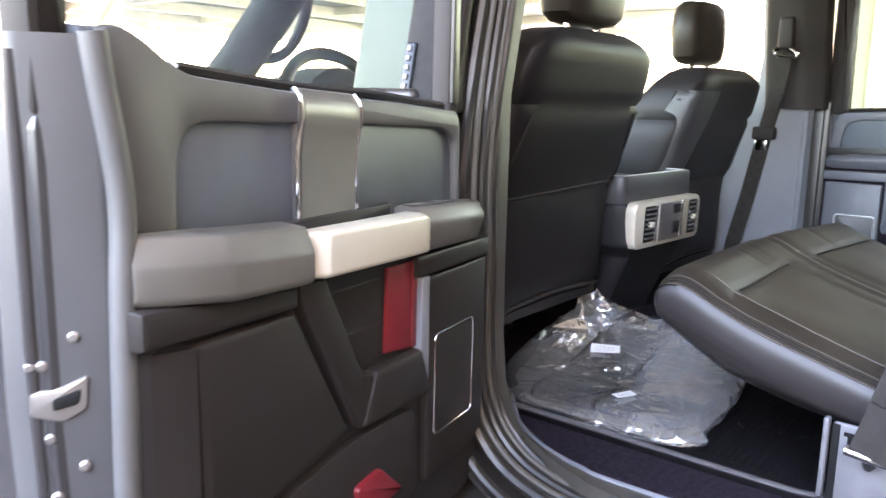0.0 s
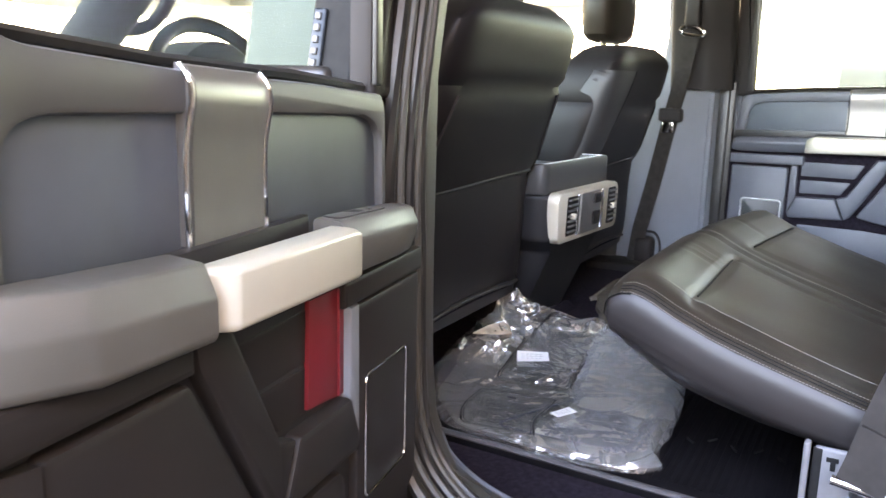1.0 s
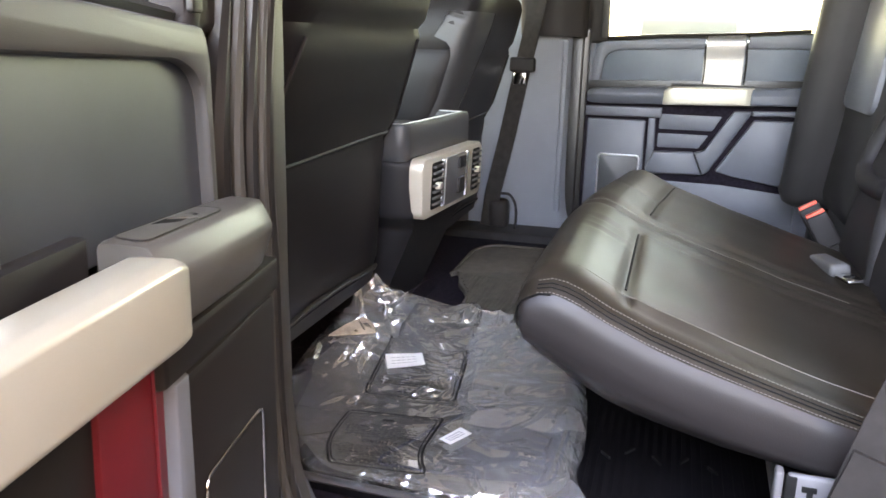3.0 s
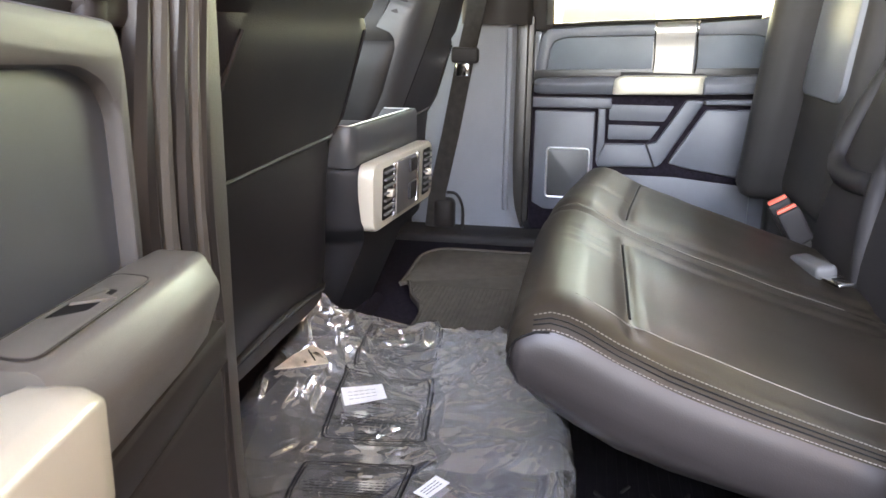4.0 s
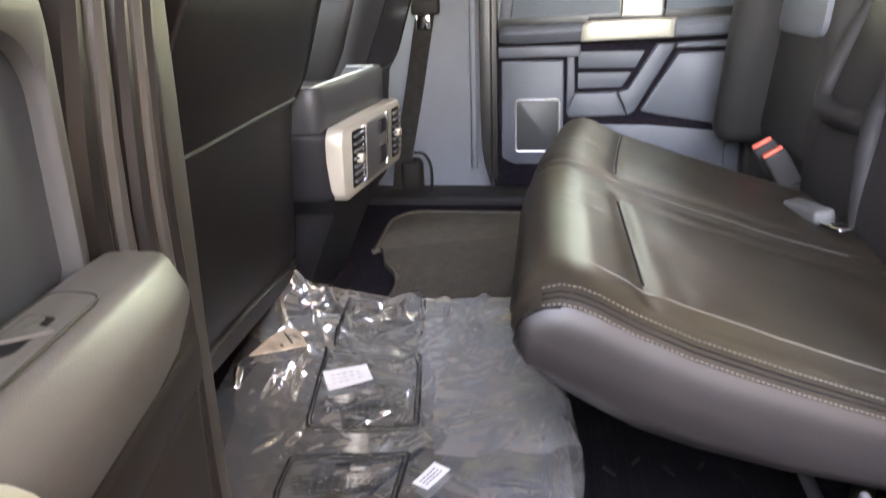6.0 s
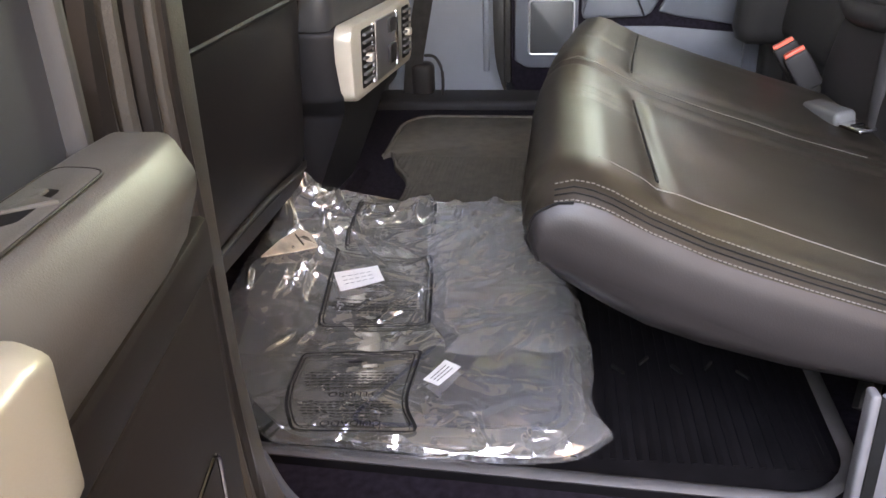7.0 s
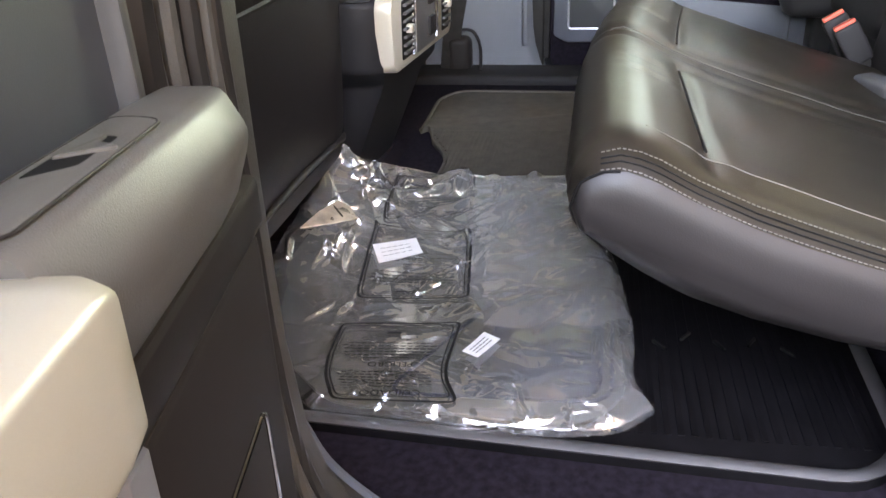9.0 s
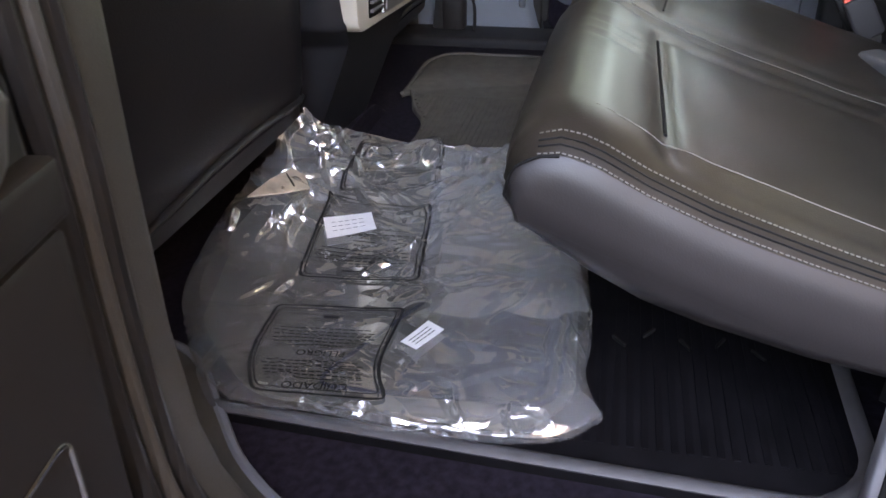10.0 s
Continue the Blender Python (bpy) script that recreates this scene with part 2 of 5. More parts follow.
def shrunk(poly, d):
    n = len(poly)
    area = sum(poly[i - 1][0] * poly[i][1] - poly[i][0] * poly[i - 1][1] for i in range(n))
    sgn = 1 if area > 0 else -1
    out = []
    for i in range(n):
        p, a, b = Vector(poly[i]), Vector(poly[i - 1]), Vector(poly[(i + 1) % n])
        d1, d2 = (p - a), (b - p)
        if d1.length < 1e-7 or d2.length < 1e-7:
            out.append(tuple(p))
            continue
        n1 = Vector((-d1.y, d1.x)).normalized() * sgn
        n2 = Vector((-d2.y, d2.x)).normalized() * sgn
        m = n1 + n2
        if m.length < 1e-4:
            m = n1
        m.normalize()
        out.append(tuple(p + m * d / max(0.5, m.dot(n1))))
    return out


def loft(bm, rings, closed=True, caps=True):
    rows = [[bm.verts.new(p) for p in ring] for ring in rings]
    n = len(rows[0])
    for a, b in zip(rows, rows[1:]):
        for i in range(n if closed else n - 1):
            j = (i + 1) % n
            bm.faces.new((a[i], a[j], b[j], b[i]))
    if caps and closed:
        bm.faces.new(rows[0])
        bm.faces.new(rows[-1])
    return bm


def plate(P, poly, v0, v1, e=0.004, r=0.0, seg=4, bm=None):
    """A slab over the outline poly in (u, w), from depth v0 to v1, its front edge rounded by e."""
    bm = bm or bmesh.new()
    steps = [(v0, 0.0), (v1 - e, 0.0), (v1 - e * 0.3, e * 0.3), (v1, e)]
    def ring(d):
        q = shrunk(poly, d) if d else poly
        return rounded(q, max(0.0008, r - 0.4 * d), seg) if r else q
    loft(bm, [[P(u, v, w) for u, w in ring(d)] for v, d in steps])
    return bm


def rect(a, b, c, d):
    return [(a, c), (b, c), (b, d), (a, d)]


def rbox(x0, x1, y0, y1, z0, z1, r=0.01, seg=3, bm=None):
    bm = bm or bmesh.new()
    made = bmesh.ops.create_cube(bm, size=1)["verts"]
    for v in made:
        v.co = Vector(((x0 + x1) / 2 + v.co.x * (x1 - x0), (y0 + y1) / 2 + v.co.y * (y1 - y0), (z0 + z1) / 2 + v.co.z * (z1 - z0)))
    if r:
        es = list({e for v in made for e in v.link_edges})
        bmesh.ops.bevel(bm, geom=es, offset=r, segments=seg, profile=0.5, affect="EDGES")
    return bm


def moved(bm, m):
    bmesh.ops.transform(bm, matrix=m, verts=bm.verts)
    return bm


def smooth_line(pts, steps=8, loop=False):
    """Points on a Catmull-Rom curve through pts."""
    pts = [Vector(p) for p in pts]
    n, out = len(pts), []
    for i in range(n if loop else n - 1):
        p0 = pts[i - 1] if loop or i else pts[0]
        p1, p2 = pts[i], pts[(i + 1) % n]
        p3 = pts[(i + 2) % n] if loop or i + 2 < n else pts[-1]
        for s in range(steps):
            t = s / steps
            out.append(0.5 * (2 * p1 + (p2 - p0) * t + (2 * p0 - 5 * p1 + 4 * p2 - p3) * t * t + (3 * p1 - p0 - 3 * p2 + p3) * t ** 3))
    if not loop:
        out.append(pts[-1])
    return out


def tube(pts, radius, seg=8, loop=False, bm=None, flat=1.0, up=None):
    bm = bm or bmesh.new()
    pts = [Vector(p) for p in pts]
    rings, n = [], len(pts)
    ref = Vector(up or (0.13, 0.21, 0.97)).normalized()
    for i in range(n):
        a = pts[i - 1] if loop or i else pts[i]
        b = pts[(i + 1) % n] if loop or i < n - 1 else pts[i]
        d = (b - a).normalized()
        s = d.cross(ref)
        s = s.normalized() if s.length > 1e-4 else d.orthogonal().normalized()
        q = s.cross(d).normalized()
        rad = radius[i] if isinstance(radius, (list, tuple)) else radius
        rings.append([pts[i] + s * math.cos(k) * rad + q * math.sin(k) * rad * flat for k in (2 * math.pi * j / seg for j in range(seg))])
    if loop:
        rings.append(rings[0])
    return loft(bm, rings, caps=not loop)


def ribbon(pts, wide, width, thick=0.0015, bm=None):
    """A strap along pts; wide is the direction across it."""
    bm = bm or bmesh.new()
    pts = [Vector(p) for p in pts]
    rings = []
    for i, p in enumerate(pts):
        d = (pts[min(i + 1, len(pts) - 1)] - pts[max(i - 1, 0)]).normalized()
        w = Vector(wide) - d * d.dot(Vector(wide))
        w.normalize()
        n = d.cross(w)
        rings.append([p + w * a * width / 2 + n * b * thick for a, b in ((-1, -1), (1, -1), (1, 1), (-1, 1))])
    return loft(bm, rings)


def lerp(table, x):
    if x <= table[0][0]:
        return table[0][1]
    for (a, u), (b, v) in zip(table, table[1:]):
        if x <= b:
            return u + (v - u) * (x - a) / (b - a)
    return table[-1][1]


def stitches(pts, step=0.007, length=0.0045, r=0.0009, bm=None):
    """Short threads in a row along pts."""
    bm = bm or bmesh.new()
    pts = [Vector(p) for p in pts]
    dist, last = 0.0, 0.0
    for a, b in zip(pts, pts[1:]):
        seg = (b - a).length
        if seg < 1e-6:
            continue
        d = (b - a) / seg
        while last <= dist + seg:
            p = a + d * (last - dist)
            tube([p, p + d * length], r, 5, bm=bm)
            last += step
        dist += seg
    return bm


# ---------------------------------------------------------------- setting: the lot under its canopy
def structure(name, bm, mat, label, category="", smooth=True):
    return tagged(part(name, bm, mat, smooth=smooth), label, category or name.split("_")[0], kind="structure")


structure("ground", rbox(-400, 400, -400, 400, -0.4, 0.0, 0), ASPHALT, "pale worn concrete paving under the canopy", smooth=False)
bm = rbox(-3.0, 14.0, -2.6, 34, 4.3, 4.5, 0)
rbox(14.0, 32, 9.0, 34, 4.3, 4.5, 0, bm=bm)
structure("ceiling", bm, CANOPY, "grey steel deck of the canopy", "ceiling", smooth=False)
bm = bmesh.new()
for i in range(10):
    y = -2.4 + 3.7 * i
    rbox(-3.0, 14.0 if y < 9 else 32, y, y + 0.2, 3.95, 4.3, 0, bm=bm)
for i in range(7):
    x = -2.8 + 5.4 * i
    rbox(x, x + 0.15, -2.6 if x < 14 else 9.0, 34, 4.05, 4.3, 0, bm=bm)
structure("ceiling_beams", bm, STEEL_W, "white open steel beams under the canopy", "ceiling", smooth=False)
# The near-side stretch is added out of view, to dim light bounced upwards.
structure("pavement", rbox(-30.0, 9.0, -12.0, 34, 0.0, 0.02, 0), ROAD, "dark asphalt bay under the canopy, extended unseen to the side to cut bounce", "paving", smooth=False)
structure("wall_back", rbox(-9.0, 9.0, -3.4, -3.1, 0, 4.5, 0), WALL, "plain grey-brown wall behind the bay", "wall", smooth=False)
# Added low wall, never in view: it blocks light bounced off the ground.
structure("wall_side", rbox(-4.1, -3.9, -3.1, 12.0, 0, 1.5, 0), WALL, "plain low grey-brown wall, added out of view to block ground bounce", "wall", smooth=False)
for i, (x, y) in enumerate(((6.2, 0.9), (6.2, 12.8), (-2.6, 12.8), (15.0, 12.8), (24.0, 12.8))):
    structure(f"column_{i + 1}", rbox(x - 0.22, x + 0.22, y - 0.22, y + 0.22, 0, 4.0, 0.03), CREAM, "cream painted square canopy column")


def canopy_lamp():
    root = thing("canopy_lamp", "white round lamp hanging under the canopy", "lamp", "lamps under the canopy")
    bm = bmesh.new()
    prof = [(0.0, 0.0), (0.12, 0.0), (0.16, 0.03), (0.19, 0.12), (0.20, 0.22), (0.08, 0.27), (0.03, 0.34), (0.0, 0.34)]
    rings = [[(r * math.cos(a), r * math.sin(a), z) for a in (2 * math.pi * k / 20 for k in range(20))] for r, z in prof[1:-1]]
    loft(bm, rings)
    part("shade", bm, STEEL_W, root)
    part("stem", tube([(0, 0, 0.33), (0, 0, 1.09)], 0.015), STEEL_W, root)
    return root


lamp = canopy_lamp()
lamp.matrix_basis = pose(-0.6, 9.0, 3.21)
copy_thing(lamp, pose(4.5, 9.0, 3.21))


def parked_car(paint, label, m, tall=1.0):
    root = thing("parked_car", label, "car", "parked cars")
    side = rounded([(-2.3, 0.35), (2.3, 0.35), (2.35, 0.8), (2.2, 1.0), (1.2, 1.08), (0.45, 1.7 * tall), (-1.7, 1.72 * tall), (-2.25, 1.08)], 0.12, 4)
    bm = bmesh.new()
    loft(bm, [[(x, y, z) for x, z in shrunk(side, d)] for y, d in ((-0.92, 0.06), (-0.88, 0.0), (0.88, 0.0), (0.92, 0.06))])
    part("body", bm, paint, root)
    for y in (-0.93, 0.905):
        bm = plate(lambda u, v, w: Vector((u, v, w)), [(-2.05, 1.12), (1.0, 1.12), (0.4, 1.6 * tall), (-1.65, 1.62 * tall)], y, y + 0.025, 0.004, 0.05)
        part("window", bm, CAR_GLASS, root)
    bm = rbox(0.5, 1.05, -0.78, 0.78, 1.1, 1.62 * tall, 0.02)
    for v in bm.verts:
        v.co.x += (1.62 * tall - v.co.z) * 0.9 - 0.05
    part("windscreen", bm, CAR_GLASS, root)
    for x in (-1.45, 1.45):
        for y in (-0.86, 0.86):
            bm = tube([(x, y - 0.1, 0.36), (x, y + 0.1, 0.36)], 0.36, 20)
            part("wheel", bm, RUBBER, root)
    root.matrix_basis = m
    return root


parked_car(CAR_GREY, "grey parked car beyond the far door", pose(17.2, -0.5, 0, 0, 0, 0), 1.22)

# ---------------------------------------------------------------- setting: the cab shell
FLOOR = 0.79
bm = rbox(-0.77, 0.77, -1.05, 1.2, FLOOR - 0.05, FLOOR, 0.01)
structure("floor", bm, CARPET, "black carpeted cab floor")
bm = bmesh.new()
prof = rounded([(-0.24, FLOOR - 0.01), (-0.15, FLOOR + 0.04), (0.15, FLOOR + 0.04), (0.24, FLOOR - 0.01)], 0.03, 4)
loft(bm, [[(x, y, z) for x, z in prof] for y in (0.06, 1.1)])
structure("floor_tunnel", bm, CARPET, "black carpeted hump under the console", "floor")
for s, n in ((-1, "near"), (1, "far")):
    bm = bmesh.new()
    prof = rounded([(0.72, 0.74), (0.775, 0.790), (0.82, 0.800), (0.875, 0.790), (0.905, 0.765), (0.93, 0.71), (0.94, 0.60), (0.72, 0.60)], 0.012, 3)
    loft(bm, [[(s * x, y, z) for x, z in prof] for y in (-1.05, 1.2)])
    structure(f"sill_{n}", bm, PLASTIC_DARK, "black plastic door sill trim", "sill")
bm = rbox(-0.86, 0.86, -1.12, -1.04, 0.70, 1.42, 0.01)
rbox(-0.86, -0.62, -1.12, -1.04, 1.42, 1.92, 0.01, bm=bm)
rbox(0.62, 0.86, -1.12, -1.04, 1.42, 1.92, 0.01, bm=bm)
structure("wall_rear", bm, PLASTIC_DARK, "dark rear wall of the cab round the rear window", "wall")
structure("window_rear", rbox(-0.64, 0.64, -1.09, -1.082, 1.40, 1.92, 0), GLASS, "green tinted rear window", "window", smooth=False)
bm = rbox(-0.80, 0.80, -1.08, 0.55, 1.90, 1.97, 0.03)
structure("ceiling_headliner", bm, HEADLINER, "tan cloth headliner of the cab", "ceiling")
structure("roof", rbox(-0.86, 0.86, -1.14, 0.60, 1.95, 2.0, 0.03), PAINT, "dark grey painted cab roof", "roof")

structure("quarter_trim_far", rbox(0.79, 0.86, -1.05, -0.785, 0.74, 1.42, 0.015), PLASTIC_DARK, "black quarter trim behind the far door", "trim")

# body side: rocker panel below and cab corner behind the near opening
bm = rbox(-0.97, -0.90, -1.2, 1.3, 0.45, 0.70, 0.02)
structure("rocker_panel", bm, PAINT, "dark grey painted rocker panel", "body panel")


def b_pillar(s, name, mat_in):
    """Post between the front and rear door openings. s: -1 driver's side, 1 passenger's."""
    bm = bmesh.new()
    rings = []
    for z in (0.70, 0.78, 0.82, 0.86, 0.90, 0.98, 1.10, 1.25, 1.36, 1.50, 1.70, 1.92):
        lean = max(0.0, z - 1.36) * 0.22
        flare = lerp(((0.70, 0.10), (0.78, 0.075), (0.82, 0.045), (0.86, 0.022), (0.90, 0.010), (0.98, 0.002), (1.10, 0.0), (2, 0.0)), z)
        if s < 0:
            sec = rounded([(0.765 - lean, 0.15 + flare), (0.762 - lean, -0.060 - flare), (0.772 - lean, -0.072 - flare), (0.815 - lean, -0.080 - flare), (0.88 - lean, -0.060 - flare), (0.90 - lean, 0.15 + flare)], 0.010, 3)
        else:
            fl = flare * 0.5
            front = lerp(((1.30, 0.13), (1.38, 0.02)), z)
            sec = rounded([(0.825 - lean, front + fl), (0.825 - lean, -0.115 - fl), (0.855 - lean, -0.135 - fl), (0.905 - lean, -0.135 - fl), (0.905 - lean, front + 0.02 + fl)], 0.012, 3)
        rings.append([(s * x, y, z) for x, y in sec])
    loft(bm, rings)
    return structure(name, bm, mat_in, "grey-olive plastic centre pillar trim" if s < 0 else "blue-grey plastic centre pillar trim", "pillar")


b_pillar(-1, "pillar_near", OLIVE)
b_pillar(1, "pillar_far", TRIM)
# upper trim of the far pillar and its grab handle
bm = bmesh.new()
loft(bm, [[(x - max(0, z - 1.36) * 0.22, y, z) for x, y in rounded([(0.80, 0.005), (0.795, -0.10), (0.825, -0.17), (0.88, -0.17), (0.88, 0.02)], 0.015, 3)] for z in (1.345, 1.36, 1.5, 1.7, 1.92)])
structure("pillar_trim_upper", bm, LOWER, "grey upper pillar trim with a joint line", "pillar")

bm = bmesh.new()
foot_in = smooth_line([(-0.545, 0.14), (-0.555, 0.07), (-0.585, 0.025), (-0.645, -0.022), (-0.695, -0.062), (-0.735, -0.110), (-0.768, -0.165), (-0.792, -0.235), (-0.805, -0.34), (-0.808, -0.95)], 6)
rings = []
for i, p in enumerate(foot_in):
    out = min(-0.82, p.x - 0.06)
    hi = lerp(((-0.95, 0.806), (-0.35, 0.810), (-0.22, 0.818), (-0.10, 0.84), (0.14, 0.88)), p.y)
    rings.append([(p.x, p.y, FLOOR - 0.01), (p.x, p.y, FLOOR + 0.006), (p.x - 0.008, p.y - 0.004, FLOOR + 0.012), (p.x * 0.55 + out * 0.45, p.y - 0.012, FLOOR + 0.012 + (hi - FLOOR - 0.012) * 0.35), (out, p.y - 0.02, hi), (out, p.y - 0.02, FLOOR - 0.01)])
loft(bm, rings)
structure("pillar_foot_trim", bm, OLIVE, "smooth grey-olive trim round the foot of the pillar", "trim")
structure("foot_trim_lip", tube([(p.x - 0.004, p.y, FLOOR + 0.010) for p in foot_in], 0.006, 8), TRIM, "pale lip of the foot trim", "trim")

structure("door_seal_far", rbox(0.850, 0.905, -0.163, -0.128, 0.76, 1.36, 0.006), RUBBER, "black rubber seal of the far door", "weatherstrip")
structure("sill_plate_far", rbox(0.700, 0.832, -0.62, 0.20, 0.770, 0.812, 0.012), PLASTIC_DARK, "black sill plate at the foot of the far pillar", "sill")
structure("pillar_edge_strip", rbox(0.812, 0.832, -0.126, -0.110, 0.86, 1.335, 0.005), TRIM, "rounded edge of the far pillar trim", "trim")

# near pillar outside: painted post with folds and rubber seals round the rear door opening
OPEN_PATH = [(-0.092, 1.90), (-0.092, 1.36), (-0.090, 1.12), (-0.094, 0.98), (-0.106, 0.90), (-0.140, 0.845), (-0.20, 0.808), (-0.31, 0.788), (-0.55, 0.780), (-0.95, 0.780)]


def seal_line(x, off, lean=0.22):
    pts = []
    for i, (y, z) in enumerate(OPEN_PATH):
        a, b = Vector(OPEN_PATH[max(0, i - 1)]), Vector(OPEN_PATH[min(len(OPEN_PATH) - 1, i + 1)])
        d = (b - a).normalized()
        n = Vector((-d.y, d.x))
        yy, zz = y - n.x * off, z - n.y * off
        pts.append((x + max(0, zz - 1.36) * lean, yy, zz))
    return smooth_line(pts, 6)


seal = thing("door_seal", "black rubber weatherstrip round the open rear doorway", "weatherstrip", kind="structure")
for x, off, r, mat, nm in ((-0.828, 0.006, 0.006, RUBBER, "bulb"), (-0.846, 0.002, 0.005, OLIVE, "flange"), (-0.862, 0.004, 0.007, RUBBER, "outer_bulb"), (-0.882, 0.004, 0.006, OLIVE, "fold"), (-0.900, 0.010, 0.010, RUBBER, "outer_lip"), (-0.925, 0.030, 0.008, RUBBER, "outer_edge")):
    part(nm, tube(seal_line(x, -off), r, 8), mat, seal)
bm = bmesh.new()
a, b = seal_line(-0.815, -0.010), seal_line(-0.935, -0.04)
for i in range(len(a) - 1):
    bm.faces.new([bm.verts.new(p) for p in (a[i], a[i + 1], b[i + 1], b[i])])
structure("door_jamb", bm, RUBBER, "black door jamb of the rear doorway", "jamb")

# driver's front door seen from outside
bm = rbox(-0.985, -0.93, -0.04, 1.05, 0.62, 1.36, 0.03)
structure("front_door_panel", bm, PAINT, "dark grey painted front door, closed", "door")
bm = rbox(-0.965, -0.945, -0.066, -0.001, 1.34, 1.95, 0.006)
for v in bm.verts:
    v.co.x += (v.co.z - 1.34) * 0.22
structure("pillar_applique", bm, INK, "gloss black cover on the centre pillar", "pillar")
bm = rbox(-0.962, -0.940, -0.094, -0.069, 1.30, 1.95, 0.008, 4)
for v in bm.verts:
    v.co.x += (v.co.z - 1.34) * 0.22
structure("pillar_post", bm, LOWER, "grey-brown rounded post behind the black cover", "pillar")
keypad = thing("door_keypad", "vertical row of five pale keypad buttons on black", "keypad")
tip = Matrix.Rotation(radians(12.4), 4, "Y")
part("backing", moved(rbox(-0.005, 0.0, -0.009, 0.009, -0.036, 0.036, 0.003), Matrix.Translation((-0.9645 + 0.22 * 0.053, -0.015, 1.393)) @ tip), CAR_GLASS, keypad)
for i in range(5):
    z = 1.393 + 0.013 * (i - 2)
    part("button", moved(rbox(-0.008, -0.002, -0.0038, 0.0038, -0.0042, 0.0042, 0.0015), Matrix.Translation((-0.9645 + 0.22 * (z - 1.34), -0.015, z)) @ tip), PLASTIC, keypad)
bm = bmesh.new()
vs = [bm.verts.new(p) for p in ((-0.955, -0.01, 1.34), (-0.955, 0.95, 1.34), (-0.90, 0.80, 1.55), (-0.835, 0.45, 1.90), (-0.835, -0.01, 1.90))]
bm.faces.new(vs)
structure("window_front_near", bm, GLASS, "green tinted driver's door window", "window", smooth=False)
for side in (-1, 1):
    a_line = smooth_line([(side * 0.77, 0.83, 1.22), (side * 0.71, 0.73, 1.36), (side * 0.63, 0.57, 1.60), (side * 0.57, 0.39, 1.93)], 8)
    structure("a_pillar", tube(a_line, 0.055, 12, flat=0.8), INK, "dark sloping windscreen pillar", "pillar")
grab = thing("grab_handle", "black grab handle on the windscreen pillar", "handle")
part("bar", tube(smooth_line([(-0.655, 0.60, 1.62), (-0.60, 0.62, 1.60), (-0.575, 0.655, 1.545), (-0.575, 0.685, 1.485), (-0.60, 0.70, 1.445), (-0.645, 0.71, 1.43), (-0.70, 0.70, 1.44)], 6), 0.013, 10), PLASTIC_DARK, grab)
grab.matrix_basis = Matrix.Translation((0.03, -0.03, 0))
structure("window_sill_near", rbox(-0.975, -0.93, -0.04, 1.0, 1.335, 1.365, 0.012), RUBBER, "black window sill of the front door", "door")

# passenger's front door, inside
bm = rbox(0.80, 0.90, 0.14, 1.1, 0.78, 1.36, 0.03)
structure("front_door_far", bm, PLASTIC, "grey inner panel of the passenger's door", "door")
bm = bmesh.new()
vs = [bm.verts.new(p) for p in ((0.90, 0.12, 1.34), (0.90, 1.0, 1.34), (0.86, 0.80, 1.55), (0.79, 0.45, 1.90), (0.79, 0.12, 1.90))]
bm.faces.new(vs)
structure("window_front_far", bm, GLASS, "green tinted passenger's window", "window", smooth=False)
bm = bmesh.new()
vs = [bm.verts.new(p) for p in ((-0.90, 1.18, 1.30), (0.90, 1.18, 1.30), (0.76, 0.50, 1.93), (-0.76, 0.50, 1.93))]
bm.faces.new(vs)
structure("windscreen", bm, GLASS, "green tinted windscreen", "window", smooth=False)

# bonnet and front body
bm = bmesh.new()
prof = rounded([(1.15, 0.5), (1.15, 1.28), (2.3, 1.20), (2.6, 1.05), (2.65, 0.5)], 0.1, 4)
loft(bm, [[(x, y, z) for y, z in shrunk(prof, d)] for x, d in ((-0.99, 0.05), (-0.92, 0.0), (0.92, 0.0), (0.99, 0.05))])
structure("bonnet", bm, PAINT, "dark grey painted bonnet and wings", "bonnet")
bm = bmesh.new()
prof = rounded([(0.72, 0.80), (0.72, 1.12), (0.80, 1.26), (0.95, 1.30), (1.18, 1.27), (1.18, 0.80)], 0.05, 4)
loft(bm, [[(x, y, z) for y, z in prof] for x in (-0.86, 0.86)])
dash = tagged(part("dashboard", bm, PLASTIC_DARK), "dark padded dashboard behind the steering wheel", "dashboard")
bm = bmesh.new()
rings = []
for y, k in ((0.74, 0.86), (0.76, 1.0), (0.86, 1.0), (0.96, 0.9), (1.02, 0.6)):
    rings.append([(-0.30 + 0.155 * k * math.cos(q), y, 1.24 + 0.185 * k * abs(math.sin(q)) ** 0.8) for q in (math.pi * i / 20 for i in range(21))])
loft(bm, rings)
part("gauge_hood", bm, PLASTIC_DARK, dash)
wheel = thing("steering_wheel", "black leather steering wheel behind the driver's seat", "steering wheel")
wc, tilt = Vector((-0.42, 0.62, 1.28)), radians(25)
ring = [wc + Vector((0.19 * math.cos(a), -math.sin(tilt) * 0.19 * math.sin(a) * -1, math.cos(tilt) * 0.19 * math.sin(a))) for a in (2 * math.pi * k / 40 for k in range(40))]
part("rim", tube(ring, 0.016, 10, loop=True), LEATHER, wheel)
part("hub", moved(rbox(-0.07, 0.07, -0.03, 0.03, -0.06, 0.06, 0.02), Matrix.Translation(wc) @ Matrix.Rotation(-tilt, 4, "X")), PLASTIC_DARK, wheel)
